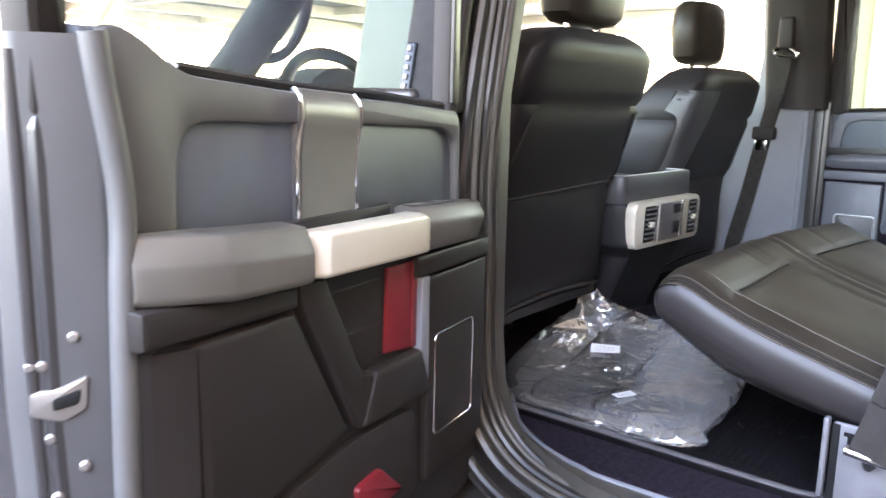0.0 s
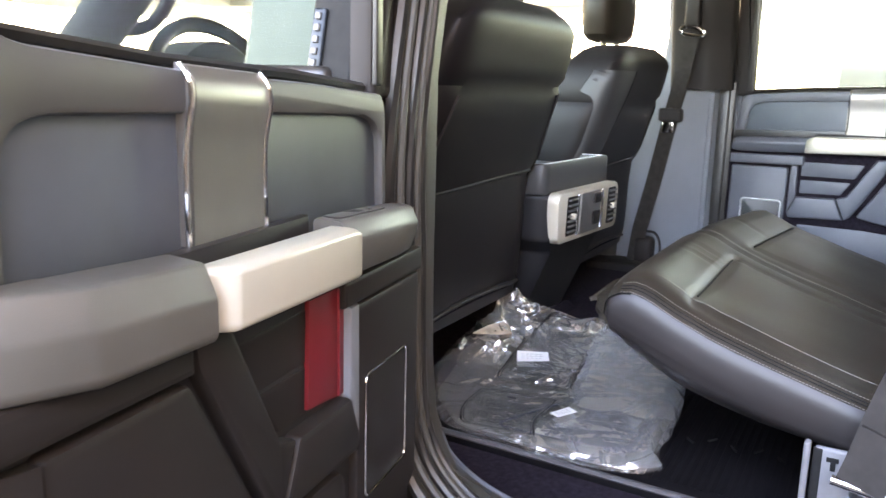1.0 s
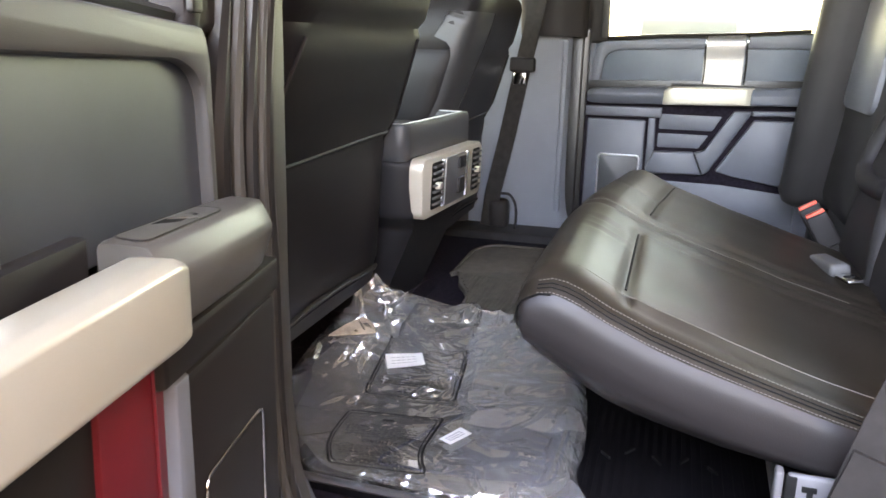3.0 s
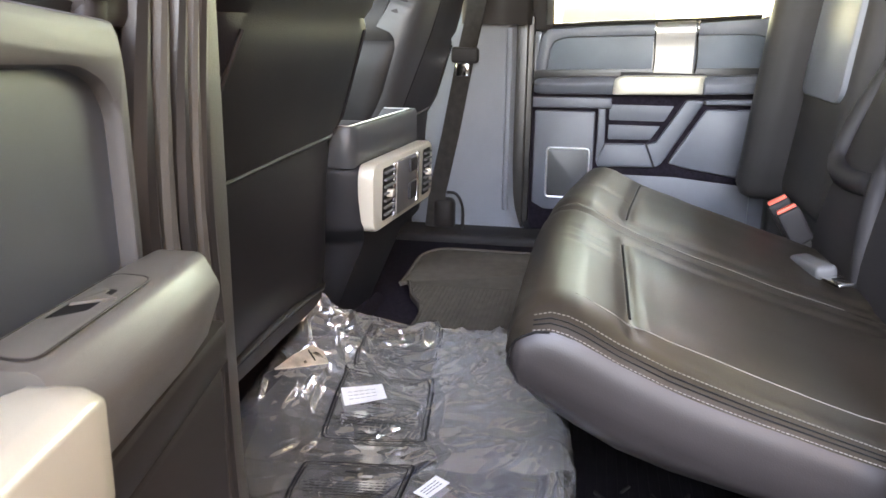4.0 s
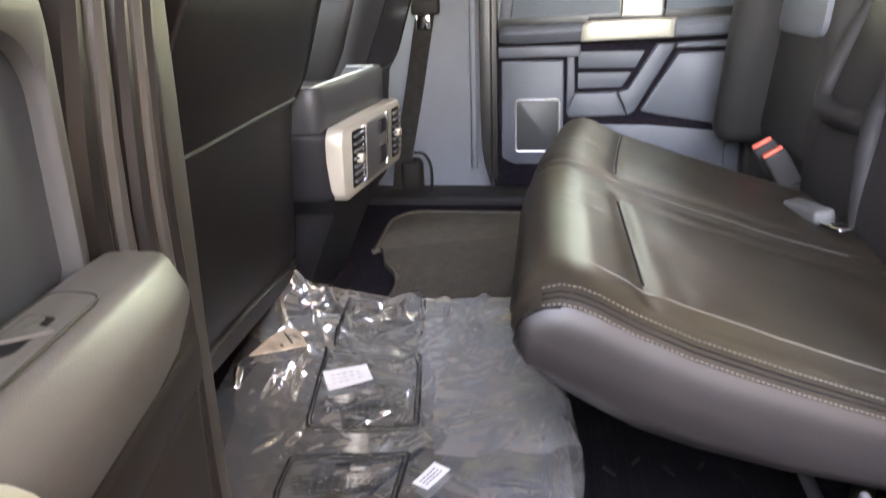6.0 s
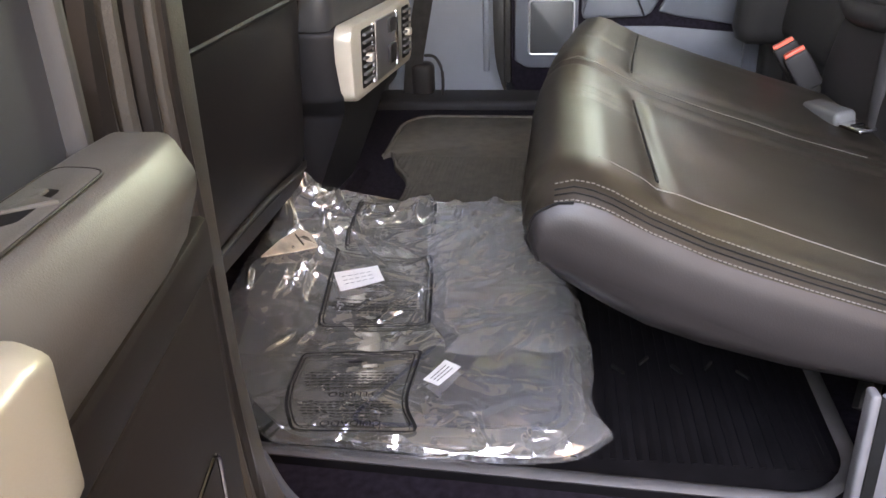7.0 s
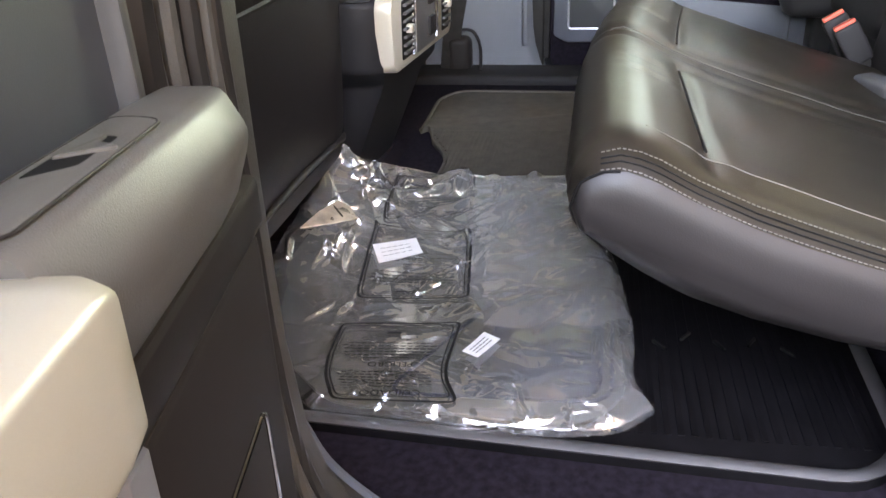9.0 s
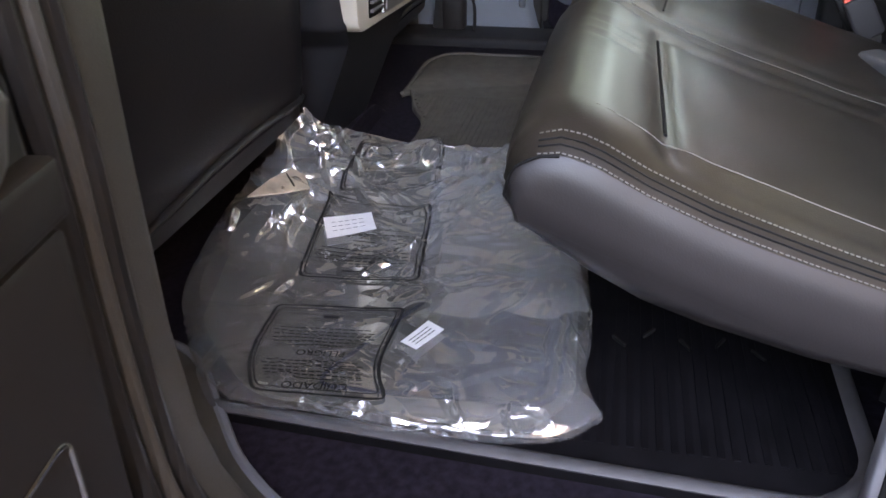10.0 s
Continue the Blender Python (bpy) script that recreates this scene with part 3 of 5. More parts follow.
for a in (0.1, math.pi - 0.1, -math.pi / 2):
    p = wc + Vector((0.18 * math.cos(a), math.sin(tilt) * 0.18 * math.sin(a), math.cos(tilt) * 0.18 * math.sin(a)))
    part("spoke", tube([wc, p], 0.014, 8), PLASTIC_DARK, wheel)
part("column", tube([wc + Vector((0, 0.03, -0.01)), wc + Vector((0, 0.22, -0.10))], 0.045, 12), PLASTIC_DARK, wheel)

# ---------------------------------------------------------------- doors
D_O, D_U, D_V = Vector((-0.8911, -0.1179, 0)), Vector((-0.986, -0.165, 0)), Vector((0.165, -0.986, 0))


def near_door(u, v, w):
    return D_O + D_U * u + D_V * v + Vector((0, 0, w))


def far_door(u, v, w):
    return Vector((0.842 - v, -0.158 - u, w))


def profile_bar(P, sections):
    """A bar along u: sections of (u, [(v, w), ...])."""
    return loft(bmesh.new(), [[P(u, v, w) for v, w in sec] for u, sec in sections])


def facet_bar(P, sections, r=0.0025):
    """A bar along u with crisp, slightly eased edges: sections of (u, [(v, w), ...])."""
    return loft(bmesh.new(), [[P(u, v, w) for v, w in rounded(sec, r, 2)] for u, sec in sections])


def rear_door(P, name, label, near):
    root = thing(name, label, "door", kind="structure")
    # Same trim on both doors: near mouldings darkened for shade, far ones paler as lit.
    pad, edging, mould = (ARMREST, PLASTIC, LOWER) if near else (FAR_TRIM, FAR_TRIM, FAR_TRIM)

    def UP(u, v, w):
        return P(lerp(((0.0, 0.0), (0.048, 0.046), (0.098, 0.062), (0.338, 0.308), (0.446, 0.412), (0.606, 0.566), (0.676, 0.645), (0.72, 0.69)) if near else ((0.0, -0.006), (0.046, 0.020), (0.11, 0.072), (0.336, 0.322), (0.446, 0.428), (0.606, 0.606), (0.72, 0.72)), u), v - 0.023, w)

    def AP(u, v, w):
        return P(u, v, w) if near else P(lerp(((0.046, 0.024), (0.10, 0.09), (0.72, 0.72)), u), v, 1.19 + (w - 1.19) * 0.78)


    # metal shell and its shut face
    shell = rounded([(-0.02, 0.60), (0.60, 0.60), (0.672, 0.80), (0.682, 1.10), (0.682, 1.345), (-0.02, 1.335)], [0.06, 0.06, 0.05, 0.02, 0.02, 0.02])
    part("shell", plate(P, shell, -0.19, -0.046, 0.008), PAINT_GLOSS, root, "dark grey painted metal shell")
    across = P(1, 0, 0) - P(0, 0, 0)
    bm = bmesh.new()
    loft(bm, [[P(u + du, v, w) for u, v in rounded([(0.636, -0.018), (0.648, -0.018), (0.684, -0.057), (0.684, -0.10), (0.636, -0.10)], 0.004, 2)] for w, du in ((0.80, -0.012), (1.10, 0.0), (1.30, 0.0), (1.392, 0.004))])
    part("shut_face", bm, PLASTIC_LID, root, "grey slanted shut face")
    part("shell_fold", tube(smooth_line([P(u, -0.062, w) for u, w in ((0.672, 0.80), (0.684, 1.10), (0.685, 1.25), (0.686, 1.38))], 5), 0.0055, 10, up=across), PAINT_GLOSS, root, "rounded glossy fold of the shell")
    # window frame and pane
    bm = plate(P, rounded([(0.0, 1.33), (0.06, 1.33), (0.066, 1.34), (0.060, 1.80), (0.0, 1.86)], 0.01), -0.062, -0.036, 0.008)
    part("front_frame", bm, LOWER, root)
    part("front_cover", plate(P, rect(0.046, 0.064, 1.345, 1.80), -0.036, -0.031, 0.002, 0.003), RUBBER, root, "black glass run seal")
    bm = plate(P, rounded([(0.645, 1.33), (0.682, 1.33), (0.682, 1.86), (0.645, 1.86)], 0.01), -0.075, -0.045, 0.01)
    part("rear_frame", bm, LOWER, root)
    part("top_frame", plate(P, rect(0.0, 0.682, 1.80, 1.88), -0.075, -0.045, 0.01, 0.01), LOWER, root)
    if not near:
        part("pane", plate(P, rect(0.05, 0.66, 1.31, 1.81), -0.056, -0.052, 0.0005), GLASS, root, "green tinted window pane")
    # base of the inner panel, lower half
    low = rounded([(0.020, 0.79), (0.58, 0.79), (0.638, 0.86), (0.640, 1.20), (0.020, 1.20)], [0.05, 0.06, 0.05, 0.01, 0.01])
    # The far base is blacker than the near one: shade of the joints in its colour.
    part("lower_panel", plate(P, low, -0.03, -0.002 if near else -0.006, 0.004), PLASTIC_DARK if near else CARPET, root)
    up = [(0.056, 1.20), (0.662, 1.20), (0.660, 1.26), (0.664, 1.30), (0.676, 1.36), (0.680, 1.400), (0.645, 1.400), (0.626, 1.386), (0.585, 1.367), (0.448, 1.356), (0.245, 1.347), (0.085, 1.337), (0.064, 1.325)]
    part("upper_panel", plate(UP, up, -0.05, -0.012, 0.008), INSERT, root, "blue-black vinyl upper insert")
    # raised border: top band and both ends
    band = [(0.062, 1.315), (0.082, 1.335), (0.245, 1.347), (0.448, 1.356), (0.585, 1.367), (0.606, 1.374), (0.628, 1.390), (0.645, 1.400), (0.668, 1.402), (0.670, 1.36), (0.658, 1.30), (0.650, 1.205), (0.608, 1.205), (0.606, 1.30), (0.598, 1.320), (0.575, 1.328), (0.33, 1.322), (0.135, 1.314), (0.108, 1.304), (0.096, 1.285), (0.082, 1.200), (0.048, 1.200)]
    part("upper_border", plate(UP, band, -0.014, -0.003, 0.005, 0.014, 4), edging, root, "grey plastic border")
    part("window_seal", tube([UP(u, -0.03, w + 0.004) for u, w in ((0.06, 1.337), (0.245, 1.349), (0.448, 1.358), (0.585, 1.369))], 0.010, 8, flat=0.6), RUBBER, root)
    roll = ((0.656, 1.394), (0.652, 1.365), (0.645, 1.325), (0.639, 1.285), (0.638, 1.25), (0.641, 1.20), (0.644, 1.10), (0.646, 1.0), (0.647, 0.90), (0.640, 0.83))
    part("rear_roll", tube(smooth_line([P(u, -0.012, w) for u, w in roll], 5), 0.0105, 10, up=across), edging, root, "pale rounded rear edge")
    # centre strip with bright edges
    sec = [(-0.012, 1.226), (0.000, 1.226), (0.0008, 1.25), (0.0008, 1.29), (0.003, 1.316), (0.0062, 1.330), (0.0055, 1.346), (-0.002, 1.356), (-0.012, 1.358)]
    part("centre_strip", profile_bar(UP, [(u, [(v, w + (u - 0.39) * 0.05) for v, w in sec]) for u in (0.336, 0.395, 0.440)]), STRIP, root, "satin grey strip")
    for u in (0.338, 0.446):
        line = smooth_line([UP(u + du, v, w + (u - 0.39) * 0.05) for du, v, w in ((0.0, 0.000, 1.228), (0.002, 0.0008, 1.26), (0.0015, 0.0008, 1.295), (0.0, 0.0035, 1.318), (0.0, 0.0062, 1.331), (0.001, 0.0055, 1.346), (0.002, -0.002, 1.357))], 6)
        part("bright_edge", tube(line, 0.0022, 8, up=across), CHROME, root, "chrome edge line")
    # padded armrest behind the pull: top, sloped shoulder, upright face, end facet
    def arm(v, top, bot):
        return [(-0.012, bot), (v - 0.004, bot), (v, bot + 0.006), (v, top - 0.026), (v - 0.010, top - 0.003), (-0.012, top)]
    secs = [(0.452, arm(0.026, 1.234, 1.180)), (0.456, arm(0.030, 1.235, 1.178)), (0.560, arm(0.030, 1.242, 1.183)), (0.567, arm(0.0285, 1.243, 1.184)), (0.634, arm(0.006, 1.247, 1.190)), (0.640, arm(0.001, 1.246, 1.192))]
    part("armrest", facet_bar(AP, secs), pad, root, "padded armrest")
    # front end of the armrest with the window switch
    def arm2(v, top, bot):
        return [(-0.014, bot), (v * 0.55, bot + 0.002), (v, bot + 0.028), (v + 0.001, top - 0.018), (v - 0.008, top), (-0.014, top + 0.001)]
    secs = [(0.046, arm2(0.006, 1.206, 1.170)), (0.052, arm2(0.014, 1.213, 1.166)), (0.064, arm2(0.020, 1.217, 1.164)), (0.10, arm2(0.023, 1.220, 1.164)), (0.236, arm2(0.024, 1.2265, 1.168)), (0.242, arm2(0.022, 1.2255, 1.169))]
    part("switch_armrest", facet_bar(AP, secs, 0.004), pad, root, "front end of the armrest")
    part("tray", plate(P, rect(0.245, 0.458, 1.176, 1.198), -0.012, 0.016, 0.003), PLASTIC_DARK, root)
    part("tray_back", plate(P, rect(0.245, 0.458, 1.19, 1.230), -0.026, -0.016, 0.003), PLASTIC_DARK, root)
    # switch on the armrest
    bez = rounded([(0.112, -0.010), (0.222, -0.011), (0.228, 0.011), (0.118, 0.010)], 0.008)
    def top(u, h, v):
        return AP(u + 0.011, v, 1.2214 + (u - 0.10) * 0.0478 + h)
    bm = bmesh.new()
    loft(bm, [[top(u, h, v) for u, v in shrunk(bez, d)] for h, d in ((-0.006, 0), (0.0004, 0), (0.0008, 0.001))])
    part("switch_plate", bm, pad, root, "grey switch plate")
    part("switch_joint", tube([top(u, 0.0003, v) for u, v in bez], 0.0006, 6, loop=True), LOWER, root)
    bm = bmesh.new()
    loft(bm, [[top(u, h, v) for u, v in shrunk(rounded([(0.138, -0.007), (0.184, -0.0075), (0.172, 0.004), (0.142, 0.004)], 0.002), d)] for h, d in ((-0.002, 0), (0.0009, 0), (0.0010, 0.0012))])
    part("switch_well", bm, INK, root, "dark switch recess")
    bm = bmesh.new()
    loft(bm, [[top(u, h, v) for u, v in shrunk(rounded([(0.142, -0.0055), (0.167, -0.0060), (0.163, 0.000), (0.156, 0.0095), (0.150, 0.001), (0.143, 0.001)], 0.0012), d)] for h, d in ((0.0, 0.0), (0.0016, 0.0), (0.0021, 0.0006))])
    part("rocker", bm, pad, root, "pale window switch tab")
    # pull handle: a bar with chamfered ends
    def pull(v, t, b):
        return [(0.008, b), (v - 0.003, b), (v, b + 0.004), (v, t - 0.004), (v - 0.007, t), (0.008, t)]
    secs = [(0.226, pull(0.020, 1.204, 1.176)), (0.229, pull(0.027, 1.212, 1.175)), (0.240, pull(0.034, 1.220, 1.175)), (0.254, pull(0.036, 1.2235, 1.176)), (0.434, pull(0.0355, 1.227, 1.181)), (0.439, pull(0.034, 1.227, 1.181)), (0.453, pull(0.016, 1.227, 1.182)), (0.456, pull(0.012, 1.226, 1.183))]
    part("pull_handle", facet_bar(P, secs, 0.002), SATIN, root, "pale champagne pull handle")

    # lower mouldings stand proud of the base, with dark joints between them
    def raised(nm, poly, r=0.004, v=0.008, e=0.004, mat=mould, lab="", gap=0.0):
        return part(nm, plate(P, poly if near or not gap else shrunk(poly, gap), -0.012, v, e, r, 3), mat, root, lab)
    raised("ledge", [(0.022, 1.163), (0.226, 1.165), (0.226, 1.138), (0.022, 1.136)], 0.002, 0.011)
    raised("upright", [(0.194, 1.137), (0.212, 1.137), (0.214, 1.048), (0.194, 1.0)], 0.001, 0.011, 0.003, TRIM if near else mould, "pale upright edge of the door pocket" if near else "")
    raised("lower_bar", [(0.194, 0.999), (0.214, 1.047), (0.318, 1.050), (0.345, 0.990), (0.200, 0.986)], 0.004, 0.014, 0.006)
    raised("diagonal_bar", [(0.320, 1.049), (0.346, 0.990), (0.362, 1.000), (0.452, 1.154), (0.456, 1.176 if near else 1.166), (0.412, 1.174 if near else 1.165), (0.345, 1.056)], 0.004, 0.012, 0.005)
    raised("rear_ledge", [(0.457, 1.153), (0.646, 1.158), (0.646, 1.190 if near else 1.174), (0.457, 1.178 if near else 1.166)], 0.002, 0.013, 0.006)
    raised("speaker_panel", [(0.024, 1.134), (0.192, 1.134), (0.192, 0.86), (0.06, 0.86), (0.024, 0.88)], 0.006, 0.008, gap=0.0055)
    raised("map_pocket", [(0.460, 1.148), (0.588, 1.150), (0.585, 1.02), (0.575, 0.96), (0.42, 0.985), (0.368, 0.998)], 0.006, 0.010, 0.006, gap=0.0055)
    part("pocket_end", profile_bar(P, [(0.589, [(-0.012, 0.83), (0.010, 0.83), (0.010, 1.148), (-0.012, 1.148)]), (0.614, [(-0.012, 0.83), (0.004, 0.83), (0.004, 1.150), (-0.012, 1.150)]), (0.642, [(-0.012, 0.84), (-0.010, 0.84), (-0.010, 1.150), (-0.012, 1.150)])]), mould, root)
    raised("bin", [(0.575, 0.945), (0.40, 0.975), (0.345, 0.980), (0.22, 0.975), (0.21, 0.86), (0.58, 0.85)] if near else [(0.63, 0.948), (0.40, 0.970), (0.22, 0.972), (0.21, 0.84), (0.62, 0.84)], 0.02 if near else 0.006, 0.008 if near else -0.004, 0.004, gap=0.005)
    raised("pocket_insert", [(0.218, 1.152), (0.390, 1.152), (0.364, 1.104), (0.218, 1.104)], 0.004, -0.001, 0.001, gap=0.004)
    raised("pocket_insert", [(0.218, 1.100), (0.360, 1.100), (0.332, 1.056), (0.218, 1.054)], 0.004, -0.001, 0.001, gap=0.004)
    lo, hi = (0.920, 1.056) if near else (0.900, 1.032)
    spk = rounded(rect(0.066, 0.176, lo, hi), 0.010)
    part("speaker_grille", plate(P, rect(0.066, 0.176, lo, hi), 0.002, 0.009, 0.002, 0.010), mould if near else PLASTIC_LID, root, "speaker grille")
    # The far chrome ring is thicker and paler, with its glint put into the metal.
    part("speaker_ring", tube([P(u, 0.0095, w) for u, w in spk], 0.0013 if near else 0.0025, 8, loop=True, up=P(0, 1, 0) - P(0, 0, 0)), CHROME if near else GLINT_METAL, root, "thin chrome outline")
    if not near:
        # Dark strip laid where the gap under the upper panel is shaded.
        part("shadow_gap_strip", plate(P, [(0.022, 1.200), (0.66, 1.222), (0.66, 1.250), (0.022, 1.230)], -0.034, -0.024, 0.001), RUBBER, root, "dark strip imitating the shadow gap above the armrest")
        part("front_seal", plate(P, rect(-0.028, 0.019, 0.82, 1.37), -0.045, -0.014, 0.004, 0.01), RUBBER, root, "black seal along the front edge")
    if near:
        part("red_liner", plate(P, [(0.213, 1.160), (0.282, 1.160), (0.286, 1.060), (0.214, 1.050)], -0.0015, 0.003, 0.001), RED, root, "red panel in the door pocket")
        part("red_fold", tube([P(0.226, 0.003, 1.158), P(0.226, 0.003, 1.052)], 0.0016, 6), RED, root)
        part("reflector", plate(P, rounded([(0.36, 0.925), (0.31, 0.93), (0.26, 0.885), (0.35, 0.88)], 0.008), 0.004, 0.016, 0.004), RED, root, "red reflector low on the door")

        def Q(a, d, w):
            return P(0.648 + 0.678 * a + 0.735 * d, -0.018 - 0.735 * a + 0.678 * d, w)
        sh = rounded([(0.018, 1.140), (0.038, 1.131), (0.060, 1.128), (0.060, 1.109), (0.038, 1.103), (0.020, 1.113)], 0.004)
        latch = part("latch_plate", plate(Q, sh, -0.012, 0.003, 0.002), STRIP, root, "pale metal latch plate")
        part("slot", plate(Q, rounded([(0.023, 1.130), (0.044, 1.122), (0.044, 1.113), (0.025, 1.118)], 0.003), 0.002, 0.0042, 0.001), INK, latch)
        for a, w in ((0.050, 1.148), (0.058, 1.148), (0.027, 1.170), (0.047, 1.090), (0.024, 1.066), (0.045, 1.042)):
            part("bolt", tube([Q(a, -0.006, w), Q(a, 0.0012, w), Q(a, 0.003, w)], [0.0045, 0.0045, 0.0025], 10), STRIP, root, "bolt")
    return root


rear_door(near_door, "door_1", "open rear door with lower trim darkened for shade and pale pull handle", True)
rear_door(far_door, "door_2", "closed far rear door with grey trim panel toned paler as lit", False)


# ---------------------------------------------------------------- front seats
def front_seat(sx, label, dy=0.0, dz=0.0, wide=1.0, head=0.0, deep=1.0, bolster=False):
    root = thing("front_seat", label, "car seat", "front seats")
    back_y = ((0.80, 0.062), (0.92, 0.052), (1.0, 0.046), (1.14, 0.044), (1.175, 0.036), (1.20, 0.018), (1.25, 0.002), (1.36, -0.034), (1.45, -0.058), (1.50, -0.065))
    half = ((0.84, 0.245), (0.95, 0.250), (1.15, 0.260), (1.25, 0.264), (1.33, 0.262), (1.40, 0.254), (1.44, 0.238), (1.47, 0.19), (1.482, 0.13))
    rings = []
    zs = [0.928, 0.936, 0.948] + [0.96 + 0.03 * i for i in range(12)] + [1.33, 1.345, 1.36, 1.38, 1.40, 1.42, 1.44, 1.455, 1.468, 1.477, 1.482]
    for z in zs:
        h, y = lerp(half, z) * wide, lerp(back_y, z)
        th = lerp(((0.86, 0.10), (1.0, 0.15), (1.36, 0.13), (1.45, 0.09), (1.482, 0.05)), z) * deep
        pinch = 0.006 * math.exp(-((z - 1.345) / 0.008) ** 2)
        y += pinch + 0.5 * (0.05 * max(0, (z - 1.45) / 0.032))
        sec = []
        for k in range(48):
            a = 2 * math.pi * k / 48
            c, s = math.cos(a), math.sin(a)
            e = 0.26
            px = math.copysign(abs(c) ** e, c) * (h - pinch)
            py = math.copysign(abs(s) ** 0.42, s) * th / 2
            if s > 0:
                py += 0.035 * abs(px / h) ** 3
            sec.append((sx + px, y + th / 2 + py, z))
        rings.append(sec)
    part("backrest", loft(bmesh.new(), rings), VINYL, root, "black leather seat back")
    def on_back(x, z, out=0.002):
        h, y = lerp(half, z) * wide, lerp(back_y, z)
        th = lerp(((0.86, 0.10), (1.0, 0.15), (1.36, 0.13), (1.45, 0.09), (1.482, 0.05)), z) * deep
        c = max(-1, min(1, (x - sx) / h))
        a = math.acos(math.copysign(abs(c) ** (1 / 0.26), c))
        return Vector((x, y + th / 2 - abs(math.sin(a)) ** 0.42 * th / 2 - out, z))
    # lower cover with its pocket edge, and the seams
    n = 14
    xs = [sx + 0.236 * (2 * i / n - 1) for i in range(n + 1)]
    bm = bmesh.new()

    def hem(x):
        return 0.962 - 0.016 * abs((x - sx) / 0.236) ** 2
    g = [[bm.verts.new(on_back(x, hem(x) + (1.174 - hem(x)) * k, 0.006 if 0.02 < k < 0.95 else 0.001)) for x in xs] for k in (0.0, 0.08, 0.25, 0.5, 0.75, 0.92, 1.0)]
    for a, b in zip(g, g[1:]):
        for i in range(n):
            bm.faces.new((a[i], a[i + 1], b[i + 1], b[i]))
    part("map_pocket", bm, VINYL, root, "black vinyl map pocket")
    part("pocket_edge", tube([on_back(x, 1.176 + 0.004 * math.sin((x - sx) * 9), 0.003) for x in xs], 0.0035, 6), VINYL, root)
    for s in (-1, 1):
        line = [on_back(sx + s * lerp(((0.9, 0.225), (1.2, 0.232), (1.34, 0.20)), z), z, 0.001) for z in [0.95 + 0.02 * i for i in range(20)]]
        part("side_seam", tube(line, 0.0028, 6), VINYL, root)
    part("lower_edge", tube([on_back(x, hem(x), 0.001) for x in xs], 0.008, 10, flat=0.6), VINYL, root, "dark plastic lower edge")
    # black sheet below the lower edge, bent forward
    bm = bmesh.new()
    g = [[bm.verts.new(on_back(x, hem(x) * (1 - k) + 0.930 * k, 0.004) + Vector((0, 0.025 * k * k, 0))) for x in xs] for k in (0, 0.25, 0.5, 0.75, 1)]
    for a, b in zip(g, g[1:]):
        for i in range(n):
            bm.faces.new((a[i], b[i], b[i + 1], a[i + 1]))
    part("lower_sheet", bm, CARPET, root, "black sheet below the seat's lower edge")
    # headrest
    rings = []
    for z, k in ((1.505, 0.45), (1.512, 0.75), (1.53, 0.93), (1.57, 1.0), (1.62, 1.02), (1.67, 0.98), (1.70, 0.88), (1.718, 0.68), (1.724, 0.35)):
        sec = []
        for j in range(32):
            a = 2 * math.pi * j / 32
            c, s = math.cos(a), math.sin(a)
            sec.append((sx + math.copysign(abs(c) ** 0.55, c) * 0.122 * k, head + math.copysign(abs(s) ** 0.7, s) * 0.050 * k, 1.492 + (z - 1.505) * 0.78))
        rings.append(sec)
    part("headrest", loft(bmesh.new(), rings), LEATHER, root, "black leather headrest")
    for s in (-1, 1):
        part("headrest_post", tube([(sx + s * 0.06, head * 0.7, 1.45), (sx + s * 0.06, head, 1.51)], 0.007, 8), CHROME, root, "chrome post")
    bm = rbox(sx - 0.26, sx + 0.26, 0.14, 0.64, 0.935, 1.05, 0.045, 4)
    part("seat_cushion", bm, LEATHER, root)
    part("seat_base", rbox(sx - 0.22, sx + 0.22, 0.26, 0.60, FLOOR - dz, 0.945, 0.02), PLASTIC_DARK, root)
    if bolster:
        # Paler sheet over the left bolster: the light on its leather, put in as colour.
        bm = bmesh.new()
        g = [[bm.verts.new(on_back(sx - lerp(((1.2, 0.19), (1.40, 0.135)), z) - (0.262 * wide - lerp(((1.2, 0.19), (1.40, 0.135)), z)) * k, z, 0.010)) for k in [0.97 * (1 - (1 - j / 24) ** 2) for j in range(25)]] for z in [1.20 + 0.01 * i for i in range(23)]]
        for a, b in zip(g, g[1:]):
            for i in range(24):
                bm.faces.new((a[i], b[i], b[i + 1], a[i + 1]))
        part("lit_side_sheet", bm, PLASTIC_LID, root, "grey sheet over the side bolster, imitating the light on it")
        part("bolster_seam", tube([on_back(sx - lerp(((1.2, 0.19), (1.40, 0.135)), 1.20 + 0.02 * i), 1.20 + 0.02 * i, 0.009) for i in range(12)], 0.0025, 6), VINYL, root)
    root.matrix_basis = Matrix.Translation((0, dy, dz))
    return root


front_seat(-0.42, "black leather driver's seat with stitched back")
front_seat(0.42, "black leather passenger's seat against the bright window", 0.025, -0.035, 1.07, 0.06, 1.25, True)

# ---------------------------------------------------------------- centre console
console = thing("centre_console", "dark centre console with pale rear air vent panel", "console")
bm = bmesh.new()
secs = []
